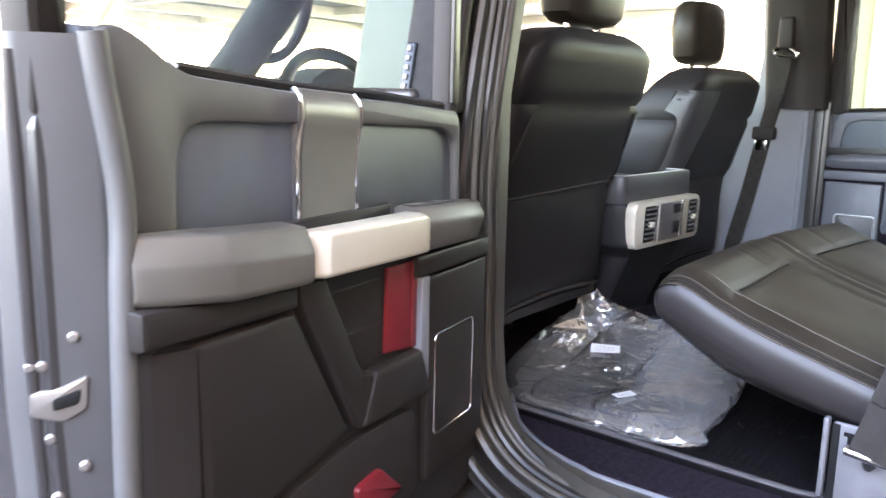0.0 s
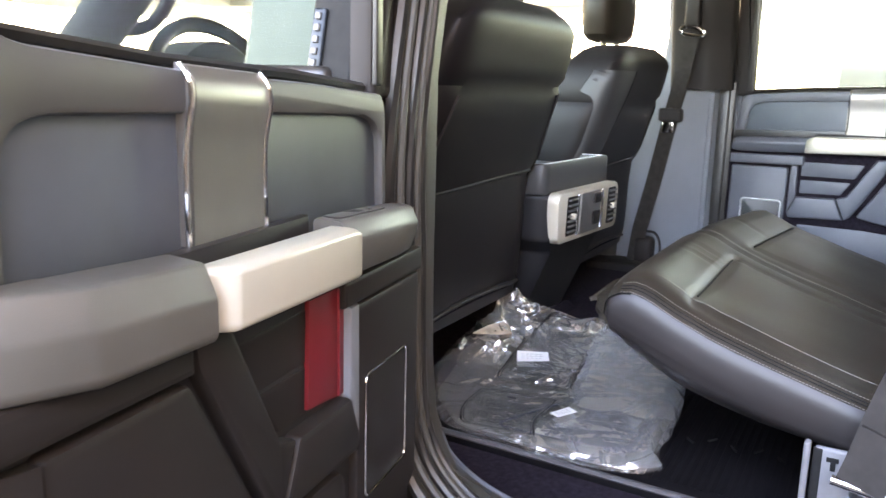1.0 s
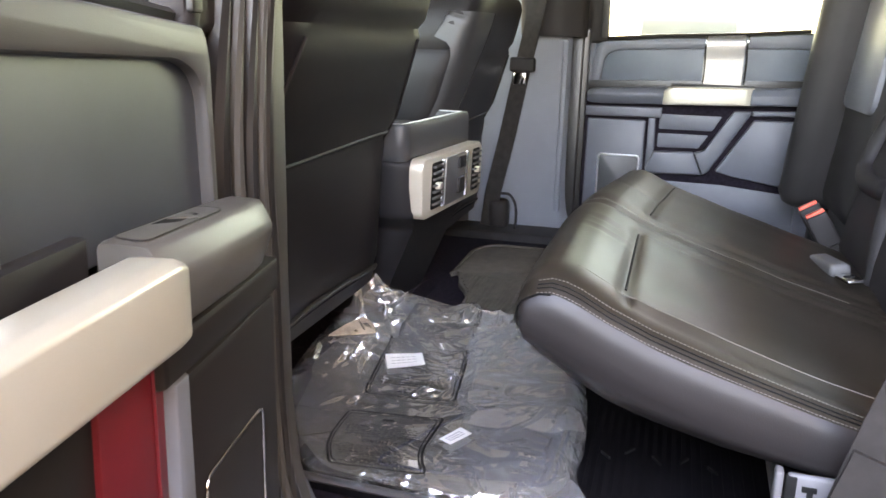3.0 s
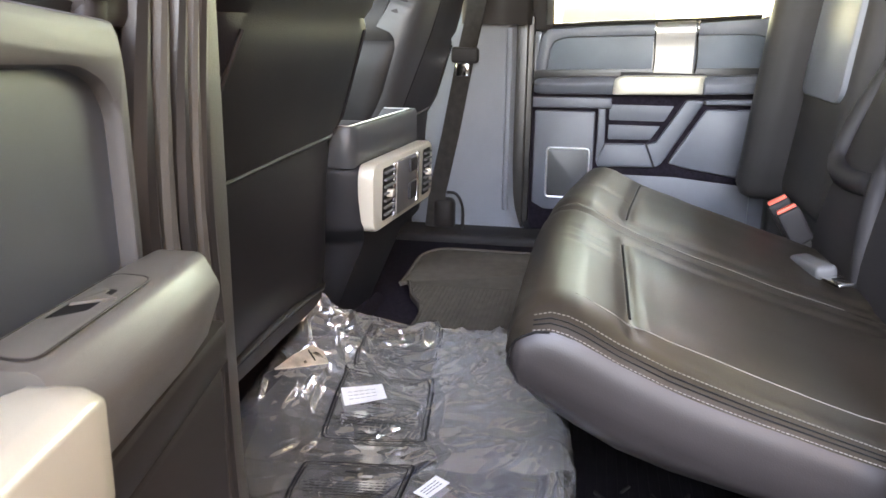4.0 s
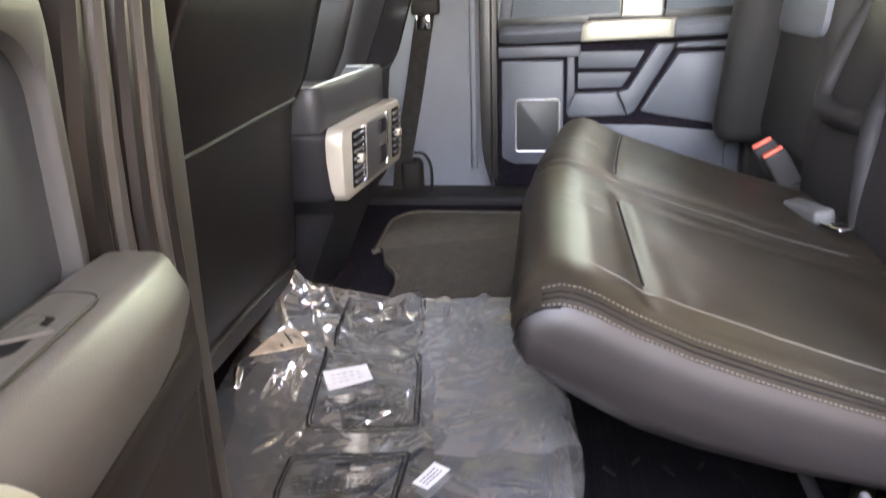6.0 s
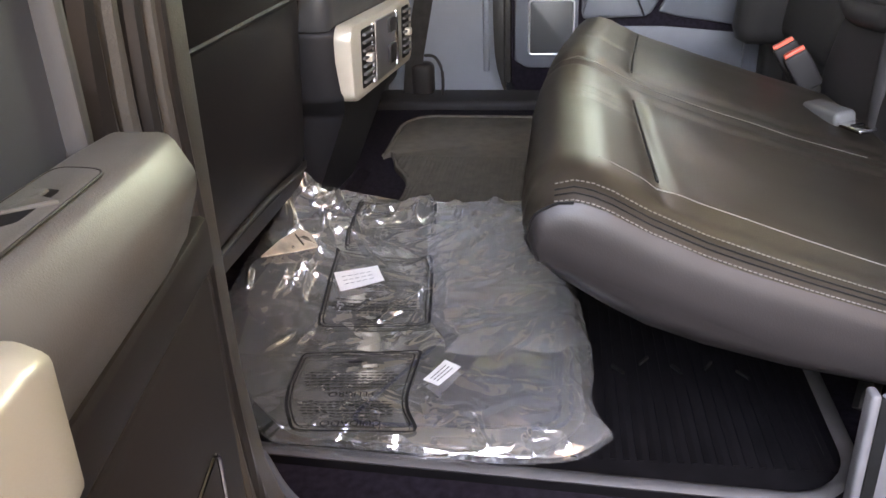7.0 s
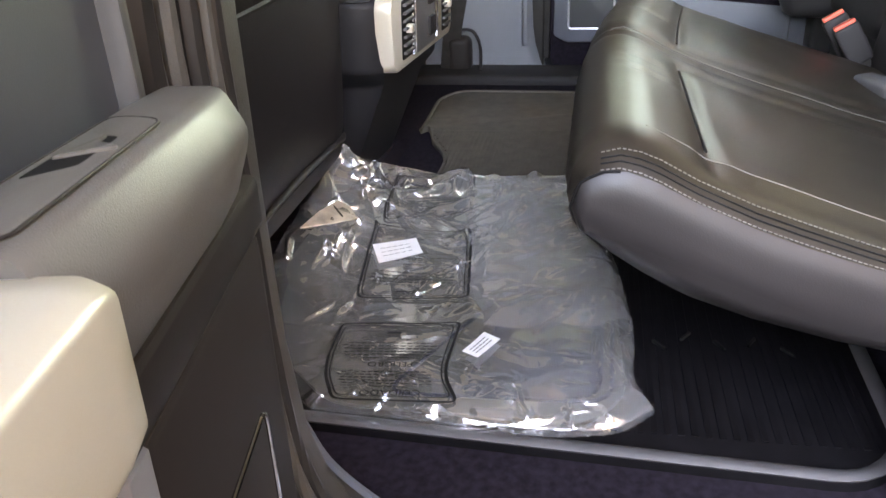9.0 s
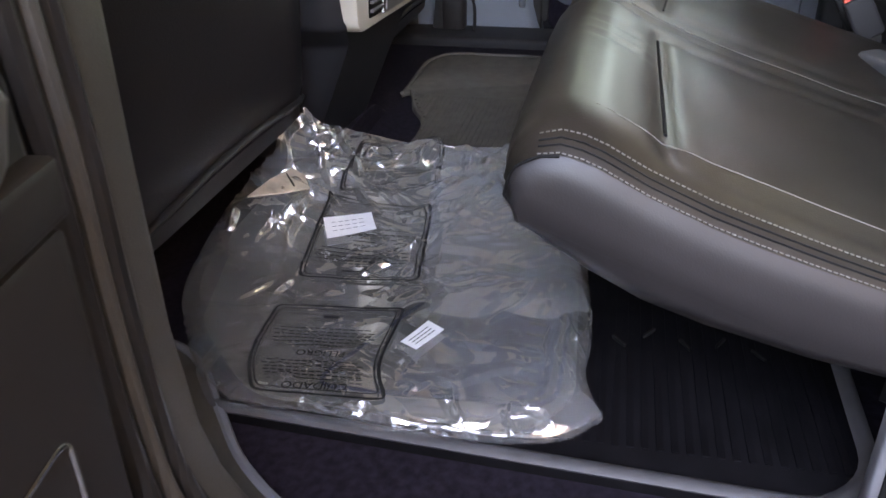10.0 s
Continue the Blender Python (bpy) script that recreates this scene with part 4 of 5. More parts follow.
for y, h, t in ((-0.012, 0.152, 1.128), (0.0, 0.163, 1.132), (0.03, 0.168, 1.134), (0.30, 0.168, 1.136), (0.55, 0.16, 1.15)):
    secs.append([(x, y + (max(0, 1.03 - z) * 0.42 if y < 0.1 else 0.0) - 0.08 * x, z) for x, z in rounded([(-h + 0.045, 0.79), (-h + 0.035, 1.00), (-h, 1.03), (-h, t - 0.01), (-h + 0.012, t), (h - 0.012, t), (h, t - 0.01), (h, 1.03), (h - 0.035, 1.00), (h - 0.045, 0.79)], 0.008, 3)])
loft(bm, secs)
part("body", bm, CONSOLE, console, "dark plastic console body")


def con(u, v, w):
    return Vector((u, -0.012 - v + (1.12 - w) * 0.03 - 0.08 * u, w))


PAN = rounded([(-0.160, 1.116), (-0.150, 1.131), (0.156, 1.131), (0.169, 1.116), (0.171, 1.036), (0.160, 1.022), (-0.138, 1.022), (-0.154, 1.034)], 0.012)
part("vent_panel", plate(con, PAN, -0.005, 0.020, 0.006), SATIN, console, "pale satin vent panel")
for u0, u1 in ((-0.118, -0.070), (0.102, 0.146)):
    vent = part("air_vent", plate(con, rect(u0, u1, 1.0360, 1.1200), 0.018, 0.0215, 0.001, 0.006), INK, console, "black air vent")
    for i in range(7):
        w = 1.0440 + 0.0112 * i
        part("slat", plate(con, rect(u0 + 0.003, u1 - 0.003, w, w + 0.0036), 0.019, 0.0265, 0.001), PLASTIC, vent)
    part("vent_tab", plate(con, rect((u0 + u1) / 2 - 0.007, (u0 + u1) / 2 + 0.007, 1.0720, 1.0840), 0.02, 0.031, 0.002, 0.003), SATIN, vent)
for u0, u1 in ((-0.068, -0.060), (0.062, 0.070)):
    part("bright_bar", plate(con, rect(u0, u1, 1.0340, 1.1220), 0.018, 0.024, 0.002, 0.002), CHROME, console, "bright upright bar")
part("socket_panel", plate(con, rect(-0.05, 0.055, 1.0320, 1.1220), 0.018, 0.0225, 0.002, 0.005), STRIP, console)
for w, h in ((1.0940, 0.022), (1.0460, 0.030)):
    part("socket_cover", plate(con, rect(0.012, 0.048, w, w + h), 0.021, 0.027, 0.002, 0.003), PLASTIC_DARK, console, "dark socket cover")
# open bin on top: grey walls, a bright line as the rim's highlight and a dark well with a divider
BOX = rounded([(x, y - 0.08 * x) for x, y in ((-0.172, -0.006), (0.166, -0.006), (0.168, 0.235), (-0.172, 0.235))], [0.022, 0.022, 0.01, 0.01], 5)


def box_ring(d, z):
    return [(x, y, z) for x, y in shrunk(BOX, d)]


bm = bmesh.new()
loft(bm, [box_ring(d, z) for d, z in ((0.004, 1.126), (0.0, 1.134), (0.0, 1.184), (0.003, 1.189), (0.014, 1.189), (0.018, 1.185), (0.022, 1.146))])
part("bin", bm, PLASTIC_LID, console, "grey open bin of the console")
part("rim_highlight", tube(box_ring(0.0145, 1.1885), 0.0014, 8, loop=True), GLINT_METAL, console, "bright line imitating the highlight on the open bin's rim")
part("divider", rbox(-0.002, 0.006, 0.03, 0.21, 1.146, 1.180, 0.002), PLASTIC_LID, console)
part("lid", rbox(-0.15, 0.15, 0.25, 0.52, 1.150, 1.238, 0.02), LEATHER, console, "black padded lid")

# ---------------------------------------------------------------- far belt on the centre pillar
belt = thing("seat_belt", "grey seat belt hanging on the far centre pillar", "seat belt")
part("strap", ribbon([(0.722, -0.055, 1.495), (0.745, -0.04, 1.40), (0.762, -0.025, 1.335), (0.768, -0.008, 1.26), (0.765, 0.03, 1.05), (0.755, 0.06, 0.90), (0.75, 0.07, 0.80)], (0, 1, 0.15), 0.046), WEB, belt)
part("top_loop", tube(smooth_line([(0.718, -0.09, 1.495), (0.715, -0.06, 1.512), (0.718, -0.03, 1.505), (0.720, -0.035, 1.49), (0.719, -0.085, 1.482)], 5, loop=True), 0.006, 8, loop=True), CHROME, belt, "bright top loop")
part("top_cover", rbox(0.705, 0.745, -0.080, -0.035, 1.505, 1.60, 0.01), LOWER, belt)
part("stop", rbox(0.752, 0.785, -0.04, 0.03, 1.235, 1.275, 0.008), PLASTIC_DARK, belt)
part("tongue", rbox(0.758, 0.77, -0.018, 0.018, 1.20, 1.236, 0.004), CHROME, belt, "metal belt tongue")
part("second_strap", ribbon([(0.724, -0.07, 1.49), (0.744, -0.05, 1.39), (0.760, -0.02, 1.27)], (0, 1, 0.1), 0.02), WEB, belt)
anchor = thing("belt_anchor_cover", "dark belt anchor cover at the foot of the far pillar", "belt anchor")
part("cover", rbox(0.745, 0.80, 0.015, 0.075, 0.80, 0.89, 0.018), LOWER, anchor)
part("loop", tube(smooth_line([(0.745, 0.012, 0.785), (0.742, -0.008, 0.80), (0.742, -0.010, 0.87), (0.748, 0.008, 0.905), (0.755, 0.035, 0.908)], 4), 0.004, 8), PLASTIC_DARK, anchor)

for o in (belt, anchor):
    o.matrix_basis = Matrix.Translation((0.026, 0, 0.012 if o is belt else 0.0))

# ---------------------------------------------------------------- rear bench cushion
TOP = ((-0.95, 0.925), (-0.75, 0.955), (-0.60, 0.996), (-0.50, 1.028), (-0.42, 1.056), (-0.375, 1.076), (-0.34, 1.095), (-0.320, 1.101), (-0.302, 1.097), (-0.288, 1.083), (-0.280, 1.062))
BOT = ((-0.95, 0.885), (-0.68, 0.898), (-0.545, 0.913), (-0.456, 0.928), (-0.38, 0.953), (-0.335, 0.977), (-0.298, 1.005), (-0.282, 1.030))
SPLIT = -0.205


def bench_top(x, y):
    """Height of the cushion's top, with its padded inserts, grooves and creases."""
    z = lerp(TOP, y)
    d = 0.0
    near_in = min(x + 0.625, SPLIT - 0.085 - x)
    far_in = min(x - SPLIT - 0.05, 0.20 - x)
    edge = max(near_in, far_in)
    # gutter round the inserts
    d -= 0.0045 * math.exp(-((y + 0.387) / 0.008) ** 2) * (1 / (1 + math.exp(-edge / 0.006)))
    if y < -0.387:
        d -= 0.0035 * math.exp(-(edge / 0.009) ** 2)
        d += 0.003 * max(0.0, min(1, edge / 0.05)) * min(1, (-0.387 - y) / 0.06)
    # crown of each seat place and the welt between them
    d -= 0.010 * math.exp(-((x - SPLIT) / 0.030) ** 2) - 0.008 * math.exp(-((x - SPLIT) / 0.010) ** 2)
    d -= 0.014 * max(0, (x - 0.17) / 0.08) ** 2 + 0.012 * max(0.0, min(1.0, (x + 0.2) / 0.4)) * max(0.0, min(1.0, (y + 0.6) / 0.25))
    # creases in the front roll
    if -0.385 < y < -0.315:
        for cx, w in ((-0.40, 0.010), (-0.37, 0.008), (-0.345, 0.009), (-0.02, 0.009)):
            d -= 0.0034 * math.exp(-((x - cx) / w) ** 2) * math.sin((y + 0.385) / 0.07 * math.pi)
    d += 0.0025 * noise.noise(Vector((x * 9, y * 9, 3.1)))
    return z + d


def bench_y(x, y):
    """The cushion's front line bends back towards its far end."""
    q = max(0.0, min(1.0, (x + 0.32) / 0.52))
    return y - 0.048 * q ** 1.4 * max(0.0, min(1.0, (y + 0.78) / 0.34))


def bench_ring(x, kt, kb=None):
    """One cross-section of the cushion; kt lowers its top and kb lifts its base, in parts of its height."""
    kb = kt if kb is None else kb
    ys = [-0.95, -0.85, -0.75, -0.68] + [-0.64 + 0.02 * i for i in range(11)] + [-0.43 + 0.006 * i for i in range(18)] + [-0.322, -0.316, -0.310, -0.304, -0.298, -0.292, -0.287, -0.283]
    top = [(y, bench_top(x, y)) for y in ys]
    bot = [(y, lerp(BOT, y)) for y in (-0.282, -0.29, -0.31, -0.34, -0.38, -0.43, -0.50, -0.60, -0.70, -0.80, -0.95)]
    out = []
    side = max(0.0, min(1.0, (-0.54 - x) / 0.12)) ** 2
    for y, z in top + [(-0.279, 1.052)] + bot:
        t, b = lerp(TOP, y), lerp(BOT, y)
        f = max(0.0, min(1.0, (t - z) / max(0.02, t - b)))
        z -= (t - b) * (kt * (1 - f) - kb * f)
        z -= 0.016 * side * f
        out.append((x + 0.066 * side * f ** 1.35 * max(0.0, 1 - kb / 0.42) ** 1.5, bench_y(x, -0.33 + (y + 0.33) * (1.14 - 0.62 * max(kt, kb)) if y > -0.33 else y), z))
    return out


bench = thing("rear_seat_cushion", "black leather rear bench cushion with pale stitching, raised at its front", "car seat")
SIDE = ((-0.6712, 0.50, 0.42), (-0.671, 0.42, 0.34), (-0.6704, 0.34, 0.25), (-0.6685, 0.27, 0.17), (-0.665, 0.20, 0.105), (-0.660, 0.145, 0.062), (-0.653, 0.098, 0.032), (-0.644, 0.058, 0.014), (-0.633, 0.026, 0.004), (-0.622, 0.008, 0.0))
# side panel: the rounded face under the stitching; its upper rim is tucked in below the top cover
part("side_panel", loft(bmesh.new(), [bench_ring(x, kt, kb) for x, kt, kb in SIDE[:5]] + [bench_ring(x, 0.23, kb) for x, kt, kb in SIDE[5:8]]), SIDE_VINYL, bench, "grey vinyl side panel")
piping = [Vector(p) + Vector((-0.0006, 0, -0.0012)) for p in bench_ring(-0.653, 0.098, 0.032)[-9:]]
part("lower_piping", tube(smooth_line(piping, 4), 0.0013, 6), SIDE_VINYL, bench, "pale piping along the lower edge")
rings = [bench_ring(x, kt, 0.35) for x, kt, kb in SIDE[4:7]] + [bench_ring(x, kt, kb + 0.06) for x, kt, kb in SIDE[7:]]
rings += [bench_ring(-0.61 + 0.01 * i, 0.0) for i in range(85)]
rings += [bench_ring(x, k) for x, k in ((0.238, 0.03), (0.244, 0.10), (0.249, 0.25), (0.252, 0.45))]
part("cushion", loft(bmesh.new(), rings), LEATHER, bench, "black leather cushion")


def side_line(x, k, out=0.0004):
    """A line along the cushion's rounded side edge, k of the way down its half height."""
    return [Vector((x - out, y, (lerp(TOP, y) + lerp(BOT, y)) / 2 + (lerp(TOP, y) - lerp(BOT, y)) / 2 * (1 - k) + out)) for y in [-0.300 - 0.015 * i for i in range(30)]]


for x, k in ((-0.6555, 0.225), (-0.6600, 0.285)):
    part("groove", tube(side_line(x, k, 0.0002), 0.0008, 6), INK, bench)
part("stitching", stitches(side_line(-0.6500, 0.16), 0.0042, 0.0027, 0.0006), THREAD, bench, "pale stitching")
part("stitching", stitches(side_line(-0.6640, 0.37), 0.0042, 0.0027, 0.0006), THREAD, bench, "pale stitching")
wrap = [Vector(p) + Vector((-0.0022, 0.0006, 0)) for p in bench_ring(-0.6645, 0.195, 0.10) if p[1] > -0.316]
part("front_seam", tube(wrap, 0.0012, 6), INK, bench, "seam round the front of the side panel")
part("stitching", stitches([Vector((SPLIT, bench_y(SPLIT, y), bench_top(SPLIT, y) + 0.001)) for y in [-0.295 - 0.012 * i for i in range(34)]], 0.0042, 0.0027, 0.0006), THREAD, bench, "pale stitching between the two places")
part("side_seam", tube([Vector((-0.606, y, bench_top(-0.606, y))) for y in [-0.335 - 0.012 * i for i in range(34)]], 0.0007, 6), THREAD, bench, "pale seam line")
front = [Vector((x, bench_y(x, -0.387), bench_top(x, -0.387) + 0.001)) for x in [-0.585 + 0.012 * i for i in range(24)]]
part("insert_seam", tube(front, 0.0016, 6), INK, bench)
front = [Vector((x, bench_y(x, -0.387), bench_top(x, -0.387) + 0.001)) for x in [-0.14 + 0.012 * i for i in range(28)]]
part("insert_seam", tube(front, 0.0016, 6), INK, bench)

# seat stand below the cushion
stand = thing("seat_bracket", "pale grey seat bracket under the rear cushion", "bracket")
part("plate", rbox(-0.690, -0.682, -0.80, -0.560, 0.80, 0.930, 0.004), PALE_METAL, stand, "pale painted bracket plate")
part("edge", rbox(-0.698, -0.682, -0.556, -0.548, 0.82, 0.935, 0.003), PALE_METAL, stand)
# Solid black strip in place of the shade between plate and edge.
part("gap", rbox(-0.6905, -0.684, -0.570, -0.5585, 0.81, 0.928, 0.002), INK, stand, "black strip standing for the shaded gap beside the plate")
for y0, y1, z0, z1 in ((-0.588, -0.574, 0.913, 0.919), (-0.585, -0.579, 0.902, 0.915)):
    part("slot", rbox(-0.6915, -0.688, y0, y1, z0, z1, 0.001), INK, stand)
part("leg", tube([(-0.52, -0.62, 0.800), (-0.50, -0.63, 0.83), (-0.46, -0.66, 0.885)], 0.012, 8), BRACKET, stand)
part("leg", tube([(0.12, -0.62, 0.800), (0.14, -0.63, 0.83), (0.16, -0.66, 0.885)], 0.012, 8), BRACKET, stand)

near_belt = thing("seat_belt", "grey seat belt webbing anchored beside the rear cushion", "seat belt")
part("strap", ribbon(smooth_line([(-0.745, -0.90, 1.56), (-0.728, -0.765, 1.34), (-0.722, -0.700, 1.20), (-0.720, -0.657, 1.074), (-0.720, -0.633, 0.99), (-0.720, -0.615, 0.915)], 4), (0.2, 1, 0.1), 0.050), WEB, near_belt)
part("stitched_end", ribbon([(-0.725, -0.632, 0.972), (-0.725, -0.613, 0.905)], (0.2, 1, 0.1), 0.053, 0.005), WEB, near_belt)
part("anchor_bar", tube([(-0.722, -0.582, 0.906), (-0.722, -0.640, 0.898)], 0.0065, 10), CHROME, near_belt, "metal anchor bar")
part("anchor_arm", tube([(-0.720, -0.61, 0.900), (-0.706, -0.61, 0.885), (-0.684, -0.61, 0.880)], 0.007, 8), BRACKET, near_belt)

# rear backrest of the occupied part
rest = thing("rear_bench", "black leather rear backrest", "car seat")
rings = []
for x, k in ((-0.66, 0.5), (-0.655, 0.85), (-0.63, 1.0), (-0.56, 1.03), (-0.5, 0.99), (-0.35, 0.95), (-0.24, 0.98), (-0.205, 0.90), (-0.17, 0.98), (0.0, 0.95), (0.12, 0.98), (0.20, 1.0), (0.245, 0.85), (0.255, 0.5)):
    sec = []
    for j in range(72):
        a = 2 * math.pi * j / 40
        c, s = math.cos(a), math.sin(a)
        t = math.copysign(abs(s) ** 0.6, s)
        z = 1.21 + 0.30 * t
        y = -0.905 - 0.09 * t * 1.1 + math.copysign(abs(c) ** 0.6, c) * 0.095 * k
        sec.append((x, y, z))
    rings.append(sec)
# Leather drawn in dull black plastic, so that backrest and bolsters look shaded.
part("backrest", loft(bmesh.new(), rings), PLASTIC_DARK, rest)
part("bolster", tube(smooth_line([(0.215, -0.895, 1.43), (0.225, -0.858, 1.304), (0.233, -0.806, 1.187), (0.222, -0.780, 1.120), (0.165, -0.772, 1.098), (0.09, -0.774, 1.098), (0.0, -0.778, 1.106)], 6), [0.012] + [0.019] * 34 + [0.012, 0.006], 12), PLASTIC_DARK, rest, "rounded bolster round the recess")
part("bolster", tube(smooth_line([(-0.07, -0.875, 1.35), (-0.025, -0.806, 1.193), (0.0, -0.788, 1.13), (-0.02, -0.772, 1.083), (-0.04, -0.762, 0.995), (-0.05, -0.765, 0.90)], 6), 0.018, 12), PLASTIC_DARK, rest)
part("seam", tube([(-0.205, -0.80 - 0.33 * (z - 1.0), z) for z in (0.98, 1.1, 1.2, 1.3, 1.42)], 0.003, 6), INK, rest)

part("base", rbox(-0.66, 0.68, -1.02, -0.80, FLOOR, 1.0, 0.02), PLASTIC_DARK, rest, "black trim behind the cushion")

# far part of the bench, folded up
flip = thing("folded_rear_seat", "folded-up rear seat part with pale underside panel", "car seat")
bm = rbox(0.27, 0.665, -0.89, -0.770, 0.96, 1.50, 0.045, 4)
for v in bm.verts:
    v.co.y -= (v.co.z - 0.96) * 0.10
# Dull black plastic in place of leather keeps the folded seat dark, as in shade.
part("cushion", bm, PLASTIC_DARK, flip)
bm = bmesh.new()
loft(bm, [[(x - 0.10 * (z - 1.0), y - (z - 1.2) * 0.08, z) for x, y in shrunk(rounded([(0.615, -0.90), (0.73, -0.90), (0.73, -0.735), (0.70, -0.700), (0.645, -0.700), (0.615, -0.735)], 0.03, 4), d)] for z, d in ((0.955, 0.03), (0.965, 0.012), (0.99, 0.0), (1.2, 0.0), (1.46, 0.0), (1.49, 0.012), (1.50, 0.03))])
part("side_roll", bm, PLASTIC_DARK, flip, "rounded dark side of the folded cushion")


def und(u, v, w):
    return Vector((u, -0.770 - (w - 0.96) * 0.10 + v, w))
part("under_panel", plate(und, rounded(rect(0.305, 0.60, 1.205, 1.47), 0.035), -0.004, 0.010, 0.006), FAR_TRIM, flip, "pale grey underside panel")

buckles = thing("seat_belt_buckle", "black belt buckle with red release button", "buckle", "belt buckles")
part("body", rbox(-0.010, 0.010, -0.021, 0.021, -0.075, -0.004, 0.006, 3), PLASTIC_DARK, buckles)
part("button", rbox(-0.006, 0.006, -0.018, 0.018, -0.007, 0.002, 0.003), BUCKLE_RED, buckles, "red button")
part("stalk", rbox(-0.004, 0.004, -0.014, 0.014, -0.14, -0.07, 0.003), WEB, buckles, "webbing stalk")
lean = Matrix(((1, 0, 0), (0, 0.85, 0.52), (0, -0.52, 0.85))).to_4x4()
buckles.matrix_basis = Matrix.Translation((0.262, -0.690, 1.030)) @ lean
copy_thing(buckles, Matrix.Translation((0.212, -0.697, 1.024)) @ lean)
tongue = thing("lying_belt_buckle", "satin grey belt buckle lying at the back of the cushion", "buckle")
part("body", moved(rbox(-0.017, 0.017, -0.060, 0.040, -0.010, 0.012, 0.008, 4), pose(-0.045, -0.693, 0.983, 4, 8, 102)), PLASTIC, tongue, "grey buckle body")
part("plate", moved(rbox(-0.013, 0.013, 0.0, 0.055, -0.003, 0.003, 0.002), pose(-0.085, -0.703, 0.981, 4, 8, 102)), CHROME, tongue, "bright metal tongue")
part("slot", moved(rbox(-0.008, 0.008, 0.022, 0.030, -0.004, 0.0042, 0.001), pose(-0.085, -0.703, 0.981, 4, 8, 102)), INK, tongue)

# ---------------------------------------------------------------- floor mats
mat_o = rounded([(-0.646, 0.0), (-0.672, -0.542), (-0.622, -0.588), (-0.11, -0.60), (-0.11, -0.15), (-0.16, 0.03), (-0.60, 0.03)], [0.02, 0.04, 0.03, 0.03, 0.05, 0.05, 0.02])
mat1 = thing("floor_mat", "black ribbed floor mat with pale grey raised edge", "floor mat", "floor mats")
bm = bmesh.new()
loft(bm, [[(x, y, z) for x, y in shrunk(mat_o, d)] for z, d in ((FLOOR + 0.0005, 0), (FLOOR + 0.010, 0), (FLOOR + 0.012, 0.004))])
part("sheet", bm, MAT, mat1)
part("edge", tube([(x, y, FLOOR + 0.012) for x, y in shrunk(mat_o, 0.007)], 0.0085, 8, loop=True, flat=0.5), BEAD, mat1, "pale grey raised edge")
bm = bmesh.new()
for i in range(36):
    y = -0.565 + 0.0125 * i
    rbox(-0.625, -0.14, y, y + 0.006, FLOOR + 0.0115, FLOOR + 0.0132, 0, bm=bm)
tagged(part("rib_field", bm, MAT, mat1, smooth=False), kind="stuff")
for x, y, a in ((-0.47, -0.375, 40), (-0.45, -0.405, -35), (-0.465, -0.440, 30), (-0.455, -0.475, -30), (-0.47, -0.51, 35)):
    part("clip", moved(rbox(-0.010, 0.010, -0.0015, 0.0015, -0.002, 0.002, 0.001), pose(x, y, FLOOR + 0.0145, 0, 0, a)), INK, mat1)
far_o = rounded([(0.300, 0.052), (0.325, 0.038), (0.285, 0.026), (0.225, 0.012), (0.180, -0.016), (0.130, -0.028), (0.080, -0.030), (-0.08, -0.02), (-0.08, -0.60), (0.605, -0.60), (0.615, 0.02), (0.54, 0.058)], [0.01, 0.012, 0.03, 0.03, 0.03, 0.03, 0.03, 0.02, 0.03, 0.04, 0.04, 0.03])
mat2 = thing("floor_mat", "grey-brown ribbed floor mat with a wavy edge", "floor mat", "floor mats")
bm = bmesh.new()
loft(bm, [[(x, y, z) for x, y in shrunk(far_o, d)] for z, d in ((FLOOR + 0.0005, 0), (FLOOR + 0.006, 0), (FLOOR + 0.008, 0.003))])
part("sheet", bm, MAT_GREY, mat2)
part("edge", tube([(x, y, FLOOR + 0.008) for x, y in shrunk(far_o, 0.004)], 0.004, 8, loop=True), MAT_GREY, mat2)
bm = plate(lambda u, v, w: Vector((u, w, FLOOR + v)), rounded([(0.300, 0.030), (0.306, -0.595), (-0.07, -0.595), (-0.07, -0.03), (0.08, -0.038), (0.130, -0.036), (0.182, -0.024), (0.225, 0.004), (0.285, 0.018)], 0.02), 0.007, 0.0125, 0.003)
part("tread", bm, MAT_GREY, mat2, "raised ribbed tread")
bm = bmesh.new()
for i in range(64):
    y = -0.56 + 0.0092 * i
    x0 = lerp(((-0.05, -0.05), (-0.03, 0.16), (0.0, 0.235), (0.02, 0.28)), y)
    if x0 < 0.27:
        rbox(x0, 0.290, y, y + 0.0042, FLOOR + 0.012, FLOOR + 0.0142, 0, bm=bm)
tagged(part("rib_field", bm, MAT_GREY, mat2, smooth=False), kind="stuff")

# ---------------------------------------------------------------- bag of spare mats on the floor
EDGE_NEAR = ((-0.645, -0.032), (-0.648, -0.090), (-0.649, -0.150), (-0.648, -0.210), (-0.645, -0.275), (-0.632, -0.330), (-0.600, -0.362))
EDGE_LEFT = ((-0.645, -0.032), (-0.605, 0.020), (-0.545, 0.064), (-0.480, 0.098), (-0.385, 0.105), (-0.270, 0.095), (-0.170, 0.072))
EDGE_RIGHT = ((-0.600, -0.362), (-0.545, -0.345), (-0.490, -0.348), (-0.420, -0.344), (-0.340, -0.335), (-0.200, -0.310), (-0.040, -0.290))
EDGE_FAR = ((-0.170, 0.072), (-0.150, 0.040), (-0.132, 0.000), (-0.118, -0.052), (-0.090, -0.118), (-0.060, -0.200), (-0.040, -0.290))
